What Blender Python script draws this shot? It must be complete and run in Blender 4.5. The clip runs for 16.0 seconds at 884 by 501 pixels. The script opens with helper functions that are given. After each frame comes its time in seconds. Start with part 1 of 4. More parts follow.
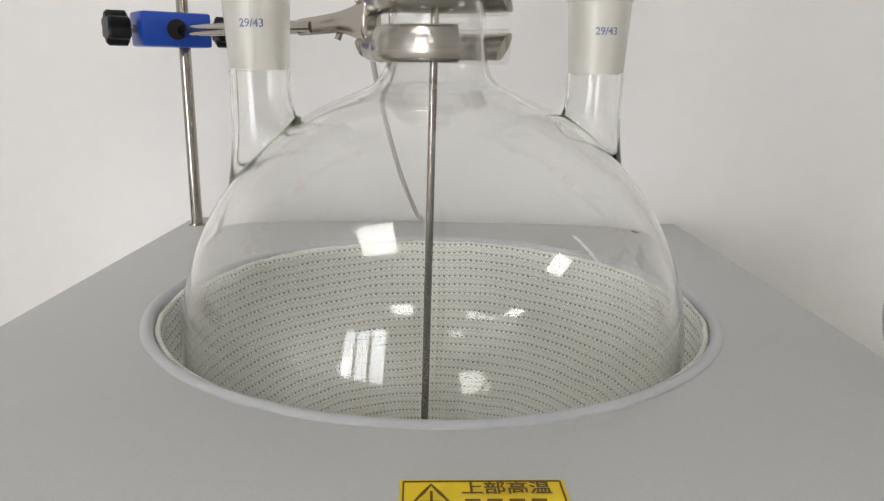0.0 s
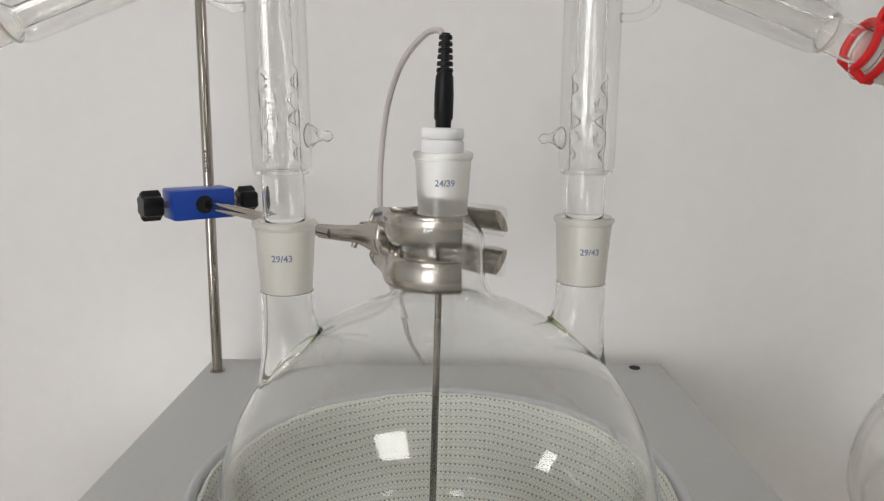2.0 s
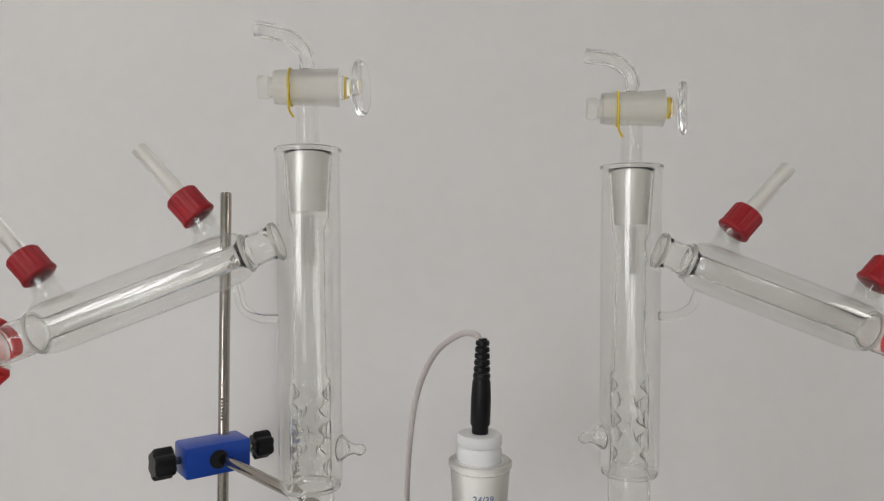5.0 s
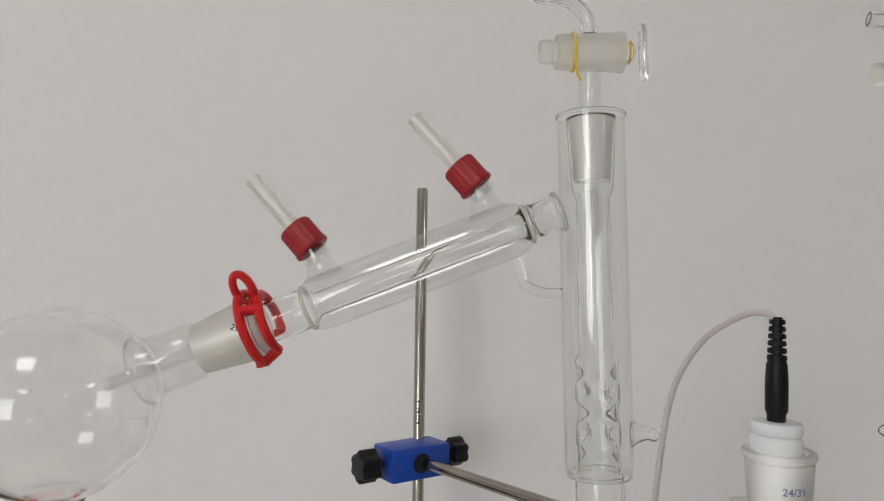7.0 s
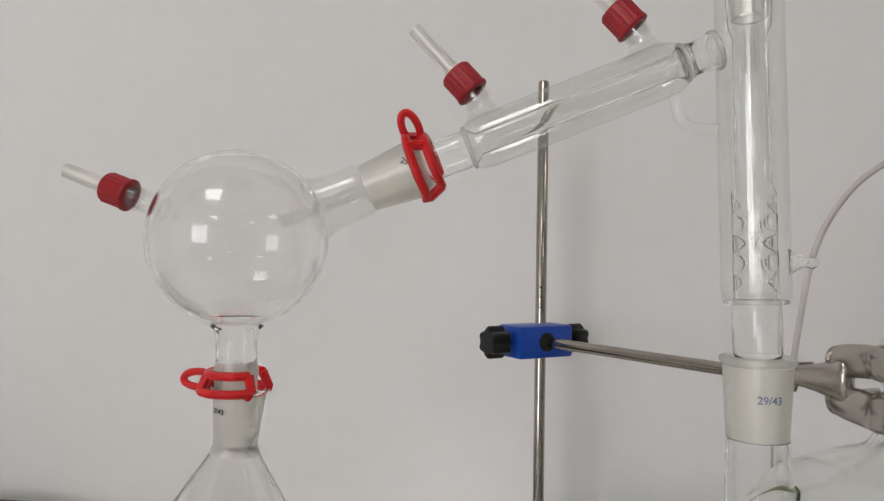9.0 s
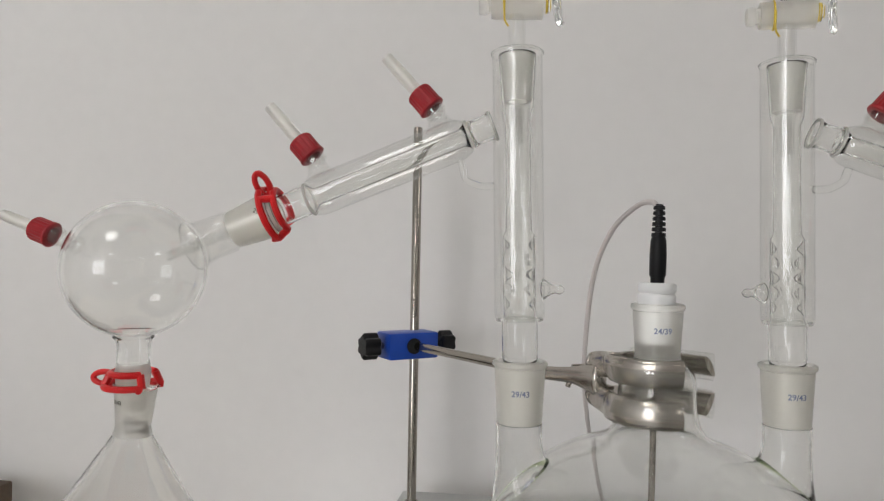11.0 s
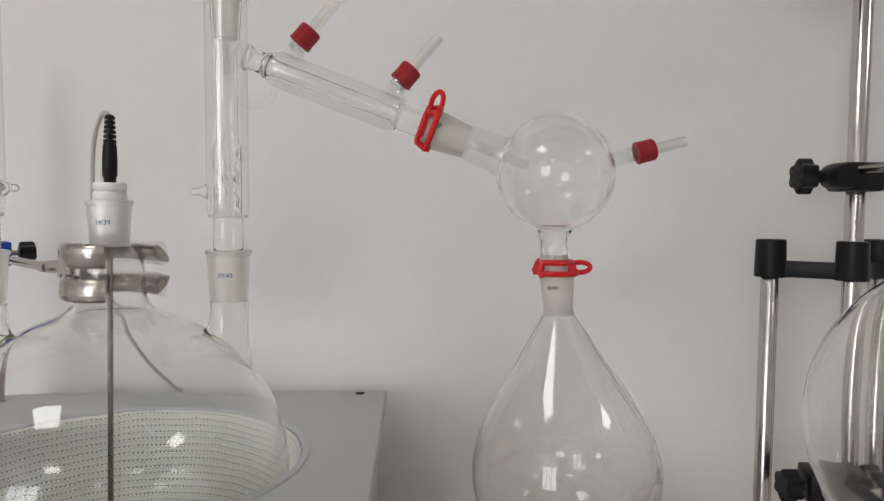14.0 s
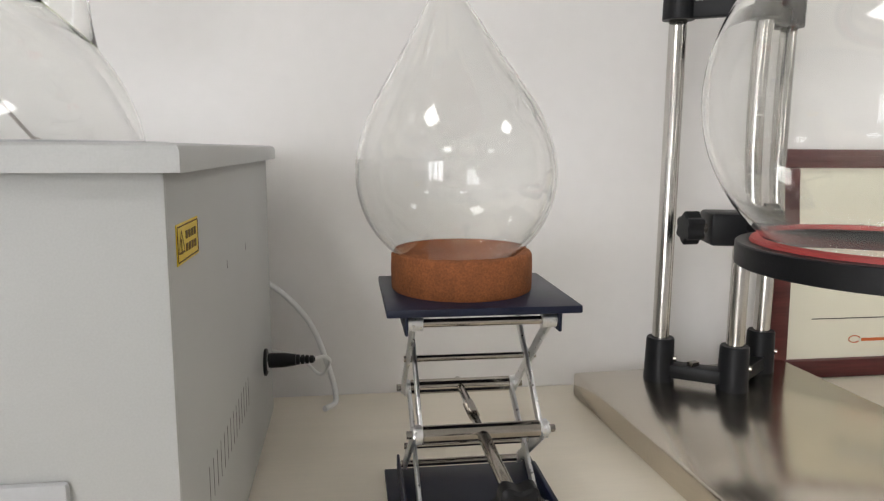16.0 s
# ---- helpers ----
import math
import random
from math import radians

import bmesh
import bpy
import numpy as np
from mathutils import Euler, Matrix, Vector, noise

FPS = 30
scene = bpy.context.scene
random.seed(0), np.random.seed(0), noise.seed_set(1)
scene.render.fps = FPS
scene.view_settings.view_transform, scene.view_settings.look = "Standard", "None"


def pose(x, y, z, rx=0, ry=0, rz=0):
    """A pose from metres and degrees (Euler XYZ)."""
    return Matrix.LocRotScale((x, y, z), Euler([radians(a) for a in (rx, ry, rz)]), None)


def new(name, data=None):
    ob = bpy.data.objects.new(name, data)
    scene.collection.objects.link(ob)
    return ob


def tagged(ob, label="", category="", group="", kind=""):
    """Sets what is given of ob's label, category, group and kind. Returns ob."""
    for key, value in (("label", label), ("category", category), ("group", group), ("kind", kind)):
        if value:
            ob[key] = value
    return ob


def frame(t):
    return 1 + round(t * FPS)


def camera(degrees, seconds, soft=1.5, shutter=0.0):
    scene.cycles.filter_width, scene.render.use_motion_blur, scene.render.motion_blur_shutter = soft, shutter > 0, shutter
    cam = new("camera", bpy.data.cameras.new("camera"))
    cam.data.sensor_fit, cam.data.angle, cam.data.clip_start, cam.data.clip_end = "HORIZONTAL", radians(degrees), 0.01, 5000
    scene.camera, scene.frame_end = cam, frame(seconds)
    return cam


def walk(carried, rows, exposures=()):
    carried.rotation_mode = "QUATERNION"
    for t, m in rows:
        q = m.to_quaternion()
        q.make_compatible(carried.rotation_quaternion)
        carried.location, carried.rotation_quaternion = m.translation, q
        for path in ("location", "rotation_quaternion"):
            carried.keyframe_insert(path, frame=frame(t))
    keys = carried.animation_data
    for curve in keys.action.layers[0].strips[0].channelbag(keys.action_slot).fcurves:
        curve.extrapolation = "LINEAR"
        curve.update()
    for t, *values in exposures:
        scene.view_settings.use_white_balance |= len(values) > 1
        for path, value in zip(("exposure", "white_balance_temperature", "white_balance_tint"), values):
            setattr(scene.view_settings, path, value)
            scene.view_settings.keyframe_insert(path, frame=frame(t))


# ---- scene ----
cam = camera(64.7, 16.0, soft=1.25)
METRES, EYE, TILT, LEAN, TURN = 1.25, 1.2, 0.0, 0.0, 0.0
ROWS = [
    (0.0, 0.0, 0.0, 0.0, 0.21, -14.73, -0.8),
    (0.5, -0.0001, -0.0033, 0.0164, 0.12, -14.71, -0.75),
    (1.0, -0.0004, -0.0105, 0.0434, 0.09, -14.6, -0.72),
    (1.5, -0.0009, -0.0186, 0.0691, -0.09, -13.32, -0.74),
    (2.0, -0.0048, -0.023, 0.0824, -0.1, -11.27, -0.71),
    (2.5, -0.0072, -0.0204, 0.0941, -0.16, -8.93, -0.74),
    (3.0, -0.0089, -0.0142, 0.1146, -0.19, -7.21, -0.72),
    (3.5, -0.0137, -0.0092, 0.1387, -0.2, -5.74, -0.74),
    (4.0, -0.0133, -0.0063, 0.1594, -0.32, -4.55, -0.75),
    (6.5, -0.0877, 0.009, 0.166, 1.52, 2.12, -0.65),
    (7.0, -0.1249, 0.0126, 0.1329, 3.41, 2.16, -0.69),
    (7.5, -0.1583, 0.0113, 0.1095, 4.91, 1.97, -0.68),
    (8.0, -0.1705, 0.0097, 0.0877, 6.16, 1.55, -0.82),
    (10.5, -0.1195, -0.0575, 0.0625, 8.65, 0.79, -0.84),
    (11.0, -0.065, -0.0822, 0.0869, 8.29, 0.6, -0.86),
    (11.5, -0.0093, -0.1045, 0.0984, 8.19, 0.34, -0.78),
    (12.0, 0.0455, -0.1257, 0.1087, 7.86, 0.1, -0.81),
    (12.5, 0.0973, -0.1433, 0.1154, 7.08, -0.54, -0.76),
    (13.0, 0.132, -0.1547, 0.1133, 5.11, -1.3, -0.78),
    (13.5, 0.1586, -0.1533, 0.0953, 0.97, -2.54, -0.68),
    (14.0, 0.1892, -0.1441, 0.0595, -2.43, -3.33, -0.51),
    (14.5, 0.209, -0.1354, 0.0128, -4.96, -3.85, -0.37),
    (15.0, 0.2197, -0.126, -0.0381, -6.54, -5.16, -0.17),
    (15.5, 0.2217, -0.1181, -0.0809, -7.28, -7.14, -0.18),
    (16.0, 0.2261, -0.1214, -0.0992, -7.78, -9.07, -0.3),
]
walk(cam, [(t, pose(0, 0, EYE, TILT, LEAN, TURN) @ pose(METRES * x, METRES * y, METRES * z, 90 + pitch, roll, yaw)) for t, x, y, z, yaw, pitch, roll in ROWS],
     exposures=[(0.0, -0.68), (1.5, -0.84), (2.5, -0.94), (3.5, -1.06), (6.5, -1.19), (12.5, -1.1), (13.5, -1.06), (14.5, -0.93), (15.5, -0.6), (16.0, -0.48)])
PANEL_GLOW, WINDOW_WATTS = 17.8, 168.0
scene.cycles.max_bounces, scene.cycles.transmission_bounces, scene.cycles.glossy_bounces = 32, 32, 8

# ---- world, window light and exposure ----
world = bpy.data.worlds.new("world")
scene.world = world
world.use_nodes = True
wt = world.node_tree
sky = wt.nodes.new("ShaderNodeTexSky")
sky.sky_type, sky.sun_disc = "NISHITA", False
sky.sun_elevation, sky.sun_rotation = radians(40), radians(200)
wt.links.new(sky.outputs[0], wt.nodes["Background"].inputs[0])
wt.nodes["Background"].inputs[1].default_value = 0.1

DESK = 0.775
WALL = 0.655
CEILING = 2.8


# ---- materials ----
def material(name, colour=(0.8, 0.8, 0.8), rough=0.5, metal=0.0, trans=0.0, ior=1.47, vary=0.0, vary_scale=8.0, grain=0.0, grain_scale=300.0,
             bump=0.0, bump_scale=400.0, rough_vary=0.0, stretch=(1, 1, 1), coat=0.0, glow=0.0):
    m = bpy.data.materials.new(name)
    m.use_nodes = True
    nt = m.node_tree
    b = nt.nodes["Principled BSDF"]
    b.inputs["Base Color"].default_value = (*colour, 1)
    b.inputs["Roughness"].default_value = rough
    b.inputs["Metallic"].default_value = metal
    b.inputs["Transmission Weight"].default_value = trans
    b.inputs["IOR"].default_value = ior
    b.inputs["Coat Weight"].default_value = coat
    if glow:
        b.inputs["Emission Color"].default_value = (*colour, 1)
        b.inputs["Emission Strength"].default_value = glow
    if vary or grain or bump or rough_vary:
        tc = nt.nodes.new("ShaderNodeTexCoord")
        mp = nt.nodes.new("ShaderNodeMapping")
        mp.inputs["Scale"].default_value = stretch
        nt.links.new(tc.outputs["Object"], mp.inputs[0])

        def noise_node(scale, detail=4.0):
            n = nt.nodes.new("ShaderNodeTexNoise")
            n.inputs["Scale"].default_value, n.inputs["Detail"].default_value = scale, detail
            nt.links.new(mp.outputs[0], n.inputs["Vector"])
            return n.outputs["Fac"]

        big, small = noise_node(vary_scale), noise_node(grain_scale, 6.0)
        if vary or grain:
            s1 = nt.nodes.new("ShaderNodeMapRange")
            s1.inputs["To Min"].default_value, s1.inputs["To Max"].default_value = 1 - vary, 1 + vary
            s1.inputs["From Min"].default_value, s1.inputs["From Max"].default_value = 0.3, 0.7
            nt.links.new(big, s1.inputs["Value"])
            s2 = nt.nodes.new("ShaderNodeMapRange")
            s2.inputs["To Min"].default_value, s2.inputs["To Max"].default_value = 1 - grain, 1 + grain
            s2.inputs["From Min"].default_value, s2.inputs["From Max"].default_value = 0.3, 0.7
            nt.links.new(small, s2.inputs["Value"])
            mul = nt.nodes.new("ShaderNodeMath")
            mul.operation = "MULTIPLY"
            nt.links.new(s1.outputs[0], mul.inputs[0])
            nt.links.new(s2.outputs[0], mul.inputs[1])
            vm = nt.nodes.new("ShaderNodeVectorMath")
            vm.operation = "SCALE"
            vm.inputs[0].default_value = colour
            nt.links.new(mul.outputs[0], vm.inputs["Scale"])
            nt.links.new(vm.outputs[0], b.inputs["Base Color"])
        if rough_vary:
            s3 = nt.nodes.new("ShaderNodeMapRange")
            s3.inputs["To Min"].default_value, s3.inputs["To Max"].default_value = max(0.02, rough - rough_vary), rough + rough_vary
            s3.inputs["From Min"].default_value, s3.inputs["From Max"].default_value = 0.3, 0.7
            nt.links.new(small, s3.inputs["Value"])
            nt.links.new(s3.outputs[0], b.inputs["Roughness"])
        if bump:
            bn = nt.nodes.new("ShaderNodeBump")
            bn.inputs["Strength"].default_value, bn.inputs["Distance"].default_value = bump, 0.0006
            nt.links.new(noise_node(bump_scale, 5.0), bn.inputs["Height"])
            nt.links.new(bn.outputs[0], b.inputs["Normal"])
    return m


def knit_material(name):
    """Knitted glass-fibre cloth: rows of stitches with a line of small open holes between them. The map is in metres."""
    m = material(name, (0.8, 0.81, 0.75), 0.85)
    nt = m.node_tree
    b = nt.nodes["Principled BSDF"]
    uv = nt.nodes.new("ShaderNodeUVMap")
    wob = nt.nodes.new("ShaderNodeTexNoise")
    wob.inputs["Scale"].default_value = 14.0
    nt.links.new(uv.outputs[0], wob.inputs["Vector"])
    off = nt.nodes.new("ShaderNodeVectorMath")
    off.operation = "SCALE"
    off.inputs["Scale"].default_value = 0.008
    nt.links.new(wob.outputs["Color"], off.inputs[0])
    add = nt.nodes.new("ShaderNodeVectorMath")
    add.operation = "ADD"
    nt.links.new(uv.outputs[0], add.inputs[0])
    nt.links.new(off.outputs[0], add.inputs[1])
    sep = nt.nodes.new("ShaderNodeSeparateXYZ")
    nt.links.new(add.outputs[0], sep.inputs[0])

    def math_node(op, a, c=None):
        n = nt.nodes.new("ShaderNodeMath")
        n.operation = op
        for i, v in enumerate((a, c)):
            if v is None:
                continue
            if isinstance(v, (int, float)):
                n.inputs[i].default_value = v
            else:
                nt.links.new(v, n.inputs[i])
        return n.outputs[0]

    tau = 2 * math.pi
    stitch, row = 0.004, 0.0066
    su = math_node("MULTIPLY", sep.outputs[0], tau / stitch)
    sv = math_node("MULTIPLY", sep.outputs[1], tau / row)
    hu = math_node("COSINE", su)
    hv = math_node("COSINE", sv)
    # holes where both waves are at their crest
    hu01 = math_node("ADD", math_node("MULTIPLY", hu, 0.5), 0.5)
    hv01 = math_node("ADD", math_node("MULTIPLY", hv, 0.5), 0.5)
    hole = math_node("MULTIPLY", math_node("POWER", hu01, 2.0), math_node("POWER", hv01, 7.0))
    # slanting legs of the stitches
    zig = math_node("ABSOLUTE", math_node("SINE", math_node("MULTIPLY", su, 0.5)))
    leg = math_node("ADD", math_node("MULTIPLY", math_node("SINE", math_node("ADD", math_node("MULTIPLY", zig, 7.0), math_node("MULTIPLY", sv, 2.0))), 0.5), 0.5)
    fuzz = nt.nodes.new("ShaderNodeTexNoise")
    fuzz.inputs["Scale"].default_value, fuzz.inputs["Detail"].default_value = 900.0, 5.0
    nt.links.new(uv.outputs[0], fuzz.inputs["Vector"])
    patch = nt.nodes.new("ShaderNodeTexNoise")
    patch.inputs["Scale"].default_value, patch.inputs["Detail"].default_value = 260.0, 3.0
    nt.links.new(uv.outputs[0], patch.inputs["Vector"])
    hole_in = math_node("MULTIPLY", hole, math_node("ADD", math_node("MULTIPLY", patch.outputs["Fac"], 2.6), -0.35))
    mr = nt.nodes.new("ShaderNodeMapRange")
    mr.inputs["From Min"].default_value, mr.inputs["From Max"].default_value = 0.26, 0.58
    nt.links.new(hole_in, mr.inputs["Value"])
    mix = nt.nodes.new("ShaderNodeMix")
    mix.data_type = "RGBA"
    nt.links.new(mr.outputs[0], mix.inputs["Factor"])
    tone = nt.nodes.new("ShaderNodeMix")
    tone.data_type = "RGBA"
    nt.links.new(math_node("ADD", math_node("MULTIPLY", leg, 0.75), math_node("MULTIPLY", fuzz.outputs["Fac"], 0.45)), tone.inputs["Factor"])
    tone.inputs["A"].default_value, tone.inputs["B"].default_value = (0.58, 0.575, 0.5, 1), (0.97, 0.965, 0.9, 1)
    nt.links.new(tone.outputs["Result"], mix.inputs["A"])
    mix.inputs["B"].default_value = (0.24, 0.24, 0.2, 1)
    nt.links.new(mix.outputs["Result"], b.inputs["Base Color"])
    height = math_node("SUBTRACT", math_node("ADD", leg, math_node("MULTIPLY", fuzz.outputs["Fac"], 0.5)), math_node("MULTIPLY", mr.outputs[0], 2.0))
    bn = nt.nodes.new("ShaderNodeBump")
    bn.inputs["Strength"].default_value, bn.inputs["Distance"].default_value = 0.7, 0.0008
    nt.links.new(height, bn.inputs["Height"])
    nt.links.new(bn.outputs[0], b.inputs["Normal"])
    return m


def plain_glass(name, colour, rough, ior=1.47):
    m = bpy.data.materials.new(name)
    m.use_nodes = True
    nt = m.node_tree
    nt.nodes.remove(nt.nodes["Principled BSDF"])
    g = nt.nodes.new("ShaderNodeBsdfGlass")
    g.inputs["Color"].default_value = (*colour, 1)
    g.inputs["Roughness"].default_value, g.inputs["IOR"].default_value = rough, ior
    nt.links.new(g.outputs[0], nt.nodes["Material Output"].inputs[0])
    return m


def frosted_glass(name, share):
    """Ground glass: a rough glass, partly scattering like a white powder."""
    m = plain_glass(name, (0.985, 0.981, 0.964), 0.3)
    nt = m.node_tree
    g = next(n for n in nt.nodes if n.type == "BSDF_GLASS")
    tr = nt.nodes.new("ShaderNodeBsdfTranslucent")
    tr.inputs[0].default_value = (0.9, 0.887, 0.855, 1)
    di = nt.nodes.new("ShaderNodeBsdfDiffuse")
    di.inputs[0].default_value = (0.9, 0.887, 0.855, 1)
    a, c = nt.nodes.new("ShaderNodeMixShader"), nt.nodes.new("ShaderNodeMixShader")
    a.inputs[0].default_value, c.inputs[0].default_value = 0.5, share
    nt.links.new(tr.outputs[0], a.inputs[1])
    nt.links.new(di.outputs[0], a.inputs[2])
    nt.links.new(g.outputs[0], c.inputs[1])
    nt.links.new(a.outputs[0], c.inputs[2])
    nt.links.new(c.outputs[0], nt.nodes["Material Output"].inputs[0])
    return m


def thin_glass(name):
    """Thin-walled tube glass: clear, with the mirror gloss of its surface."""
    m = bpy.data.materials.new(name)
    m.use_nodes = True
    nt = m.node_tree
    nt.nodes.remove(nt.nodes["Principled BSDF"])
    tr, gl, fr, mx = (nt.nodes.new("ShaderNode" + k) for k in ("BsdfTransparent", "BsdfGlossy", "LayerWeight", "MixShader"))
    po, ma = nt.nodes.new("ShaderNodeMath"), nt.nodes.new("ShaderNodeMath")
    tr.inputs[0].default_value = (0.997, 0.998, 0.994, 1)
    gl.inputs["Roughness"].default_value = 0.02
    po.operation, ma.operation = "POWER", "MULTIPLY_ADD"
    po.inputs[1].default_value, ma.inputs[1].default_value, ma.inputs[2].default_value = 5.0, 0.42, 0.058
    nt.links.new(fr.outputs["Facing"], po.inputs[0])
    nt.links.new(po.outputs[0], ma.inputs[0])
    nt.links.new(ma.outputs[0], mx.inputs[0])
    nt.links.new(tr.outputs[0], mx.inputs[1])
    nt.links.new(gl.outputs[0], mx.inputs[2])
    nt.links.new(mx.outputs[0], nt.nodes["Material Output"].inputs[0])
    return m


GLASS = plain_glass("clear_glass", (0.996, 0.9975, 0.9935), 0.0)
THIN = thin_glass("thin_tube_glass")
WELD = plain_glass("thick_green_glass", (0.8, 0.85, 0.7), 0.0, 1.5)
FROST = frosted_glass("ground_glass", 0.26)
FROST_SOFT = frosted_glass("ground_glass_thin", 0.11)
HOSE = frosted_glass("clear_plastic", 0.08)
WALL_PAINT = material("wall_paint", (0.8, 0.782, 0.766), 0.75, vary=0.015, vary_scale=2.5, grain=0.01, grain_scale=60, bump=0.15, bump_scale=120)
CEIL_PAINT = material("ceiling_paint", (0.8, 0.8, 0.79), 0.8, vary=0.02, vary_scale=2)
FLOOR_TILE = material("floor_vinyl", (0.5, 0.5, 0.48), 0.4, vary=0.08, vary_scale=3, grain=0.05)
DESK_TOP = material("cream_laminate", (0.85, 0.78, 0.655), 0.36, vary=0.02, vary_scale=14, grain=0.02, grain_scale=90, stretch=(0.35, 3, 1), rough_vary=0.06)
DESK_LEG = material("grey_laminate", (0.55, 0.55, 0.54), 0.5, vary=0.03)
PAINT_GREY = material("grey_powder_coat", (0.47, 0.475, 0.465), 0.42, vary=0.015, vary_scale=9, grain=0.03, grain_scale=900, bump=0.12, bump_scale=1500)
TRIM_RING = material("grey_silicone_ring", (0.48, 0.485, 0.495), 0.38, vary=0.03, vary_scale=30, grain=0.02)
KNIT = knit_material("knitted_glass_fibre")
POST_STEEL = material("satin_steel", (0.56, 0.54, 0.51), 0.2, 1.0, vary=0.04, vary_scale=20, rough_vary=0.05, grain=0.03, grain_scale=300, stretch=(1, 1, 0.15))
STEEL = material("polished_steel", (0.38, 0.35, 0.31), 0.15, 1.0, vary=0.08, vary_scale=30, rough_vary=0.08, grain=0.05, grain_scale=500, stretch=(1, 1, 0.15))
BRUSHED = material("brushed_steel", (0.64, 0.59, 0.51), 0.2, 1.0, vary=0.03, vary_scale=3, grain=0.04, grain_scale=260, rough_vary=0.06, stretch=(4, 0.15, 1))
CAST = material("nickel_plated_casting", (0.45, 0.42, 0.38), 0.23, 1.0, vary=0.012, vary_scale=12, rough_vary=0.02, grain_scale=120)
ALU = material("brushed_aluminium", (0.72, 0.72, 0.72), 0.34, 1.0, vary=0.06, vary_scale=50, rough_vary=0.1)
BLACK = material("black_plastic", (0.007, 0.007, 0.008), 0.4, ior=1.33, vary=0.2, vary_scale=40, bump=0.2, bump_scale=900)
BLACK_CAST = material("black_coated_metal", (0.007, 0.0075, 0.009), 0.42, ior=1.33, vary=0.15, vary_scale=30, bump=0.3, bump_scale=700)
NAVY = material("navy_coated_steel", (0.008, 0.011, 0.028), 0.36, ior=1.36, vary=0.12, vary_scale=20, bump=0.15, bump_scale=1200)
BLUE = material("blue_anodised_metal", (0.008, 0.06, 0.4), 0.33, vary=0.1, vary_scale=40, bump=0.12, bump_scale=800)
RED_CAP = material("dark_red_plastic", (0.34, 0.009, 0.016), 0.42, vary=0.08, vary_scale=60)
RED_CLIP = material("bright_red_plastic", (0.66, 0.009, 0.012), 0.35, vary=0.08, vary_scale=60)
RED_LINER = material("red_silicone", (0.36, 0.045, 0.04), 0.5, vary=0.1, vary_scale=40)
WHITE_PTFE = material("white_plastic", (0.85, 0.85, 0.85), 0.4, vary=0.01)
WHITE_CABLE = material("white_cable", (0.78, 0.78, 0.77), 0.45, vary=0.03, vary_scale=30)
GREY_CABLE = material("grey_beige_cable", (0.62, 0.57, 0.55), 0.5, vary=0.04, vary_scale=40)
YELLOW_BAND = material("yellow_rubber", (0.75, 0.55, 0.06), 0.5, vary=0.1, vary_scale=60)
YELLOW = material("yellow_sticker", (0.78, 0.56, 0.01), 0.35, vary=0.03, vary_scale=60)
INK = material("dark_ink", (0.03, 0.025, 0.01), 0.6, vary=0.1)
INK_BROWN = material("brown_ink", (0.13, 0.07, 0.008), 0.6, vary=0.1)
INK_BLUE = material("blue_grey_print", (0.24, 0.29, 0.45), 0.6, vary=0.1)
INK_ORANGE = material("orange_print", (0.6, 0.14, 0.03), 0.6, vary=0.1)
CORK = material("rust_brown_cork", (0.25, 0.082, 0.026), 0.85, vary=0.16, vary_scale=70, grain=0.24, grain_scale=620, bump=1.0, bump_scale=600)
PAPER = material("cream_paper", (0.76, 0.73, 0.6), 0.5, vary=0.02, vary_scale=6)
MAHOGANY = material("dark_red_wood", (0.085, 0.014, 0.014), 0.32, vary=0.25, vary_scale=20, grain=0.2, grain_scale=120, stretch=(0.2, 1, 3))
CARDBOARD = material("brown_board", (0.125, 0.09, 0.064), 0.7, vary=0.1, vary_scale=10, grain=0.1, grain_scale=200)
DARK = material("dark_gap", (0.01, 0.01, 0.01), 0.8, vary=0.1)
LAMP_GLOW = material("lamp_diffuser", (1.0, 0.98, 0.95), 0.5, glow=PANEL_GLOW)
LAMP_FRAME = material("white_lamp_frame", (0.8, 0.8, 0.8), 0.4, vary=0.02)


# ---- builders ----
def part(name, bm, mat, parent=None, label="", sharp=38, smooth=True):
    bmesh.ops.recalc_face_normals(bm, faces=bm.faces)
    me = bpy.data.meshes.new(name)
    bm.to_mesh(me)
    bm.free()
    me.materials.append(mat)
    if smooth:
        me.shade_smooth()
        me.set_sharp_from_angle(angle=radians(sharp))
    ob = new(name, me)
    if parent is not None:
        ob.parent = parent
    if label:
        tagged(ob, label)
    if mat in (GLASS, THIN, WELD, FROST, FROST_SOFT, HOSE):
        ob.visible_shadow = False
    return ob


def thing(name, at, label, category, group="", kind="", rot=(0, 0, 0)):
    ob = new(name)
    ob.empty_display_size = 0.02
    ob.matrix_basis = pose(*at, *rot)
    return tagged(ob, label, category, group, kind)


def box(size, at=(0, 0, 0), bevel=0.0, bm=None, rot=(0, 0, 0), segs=2):
    bm = bm or bmesh.new()
    made = bmesh.ops.create_cube(bm, size=1, matrix=pose(*at, *rot) @ Matrix.Diagonal((*size, 1)))
    if bevel:
        es = list({e for v in made["verts"] for e in v.link_edges})
        bmesh.ops.bevel(bm, geom=es, offset=bevel, segments=segs, affect="EDGES", profile=0.5)
    return bm


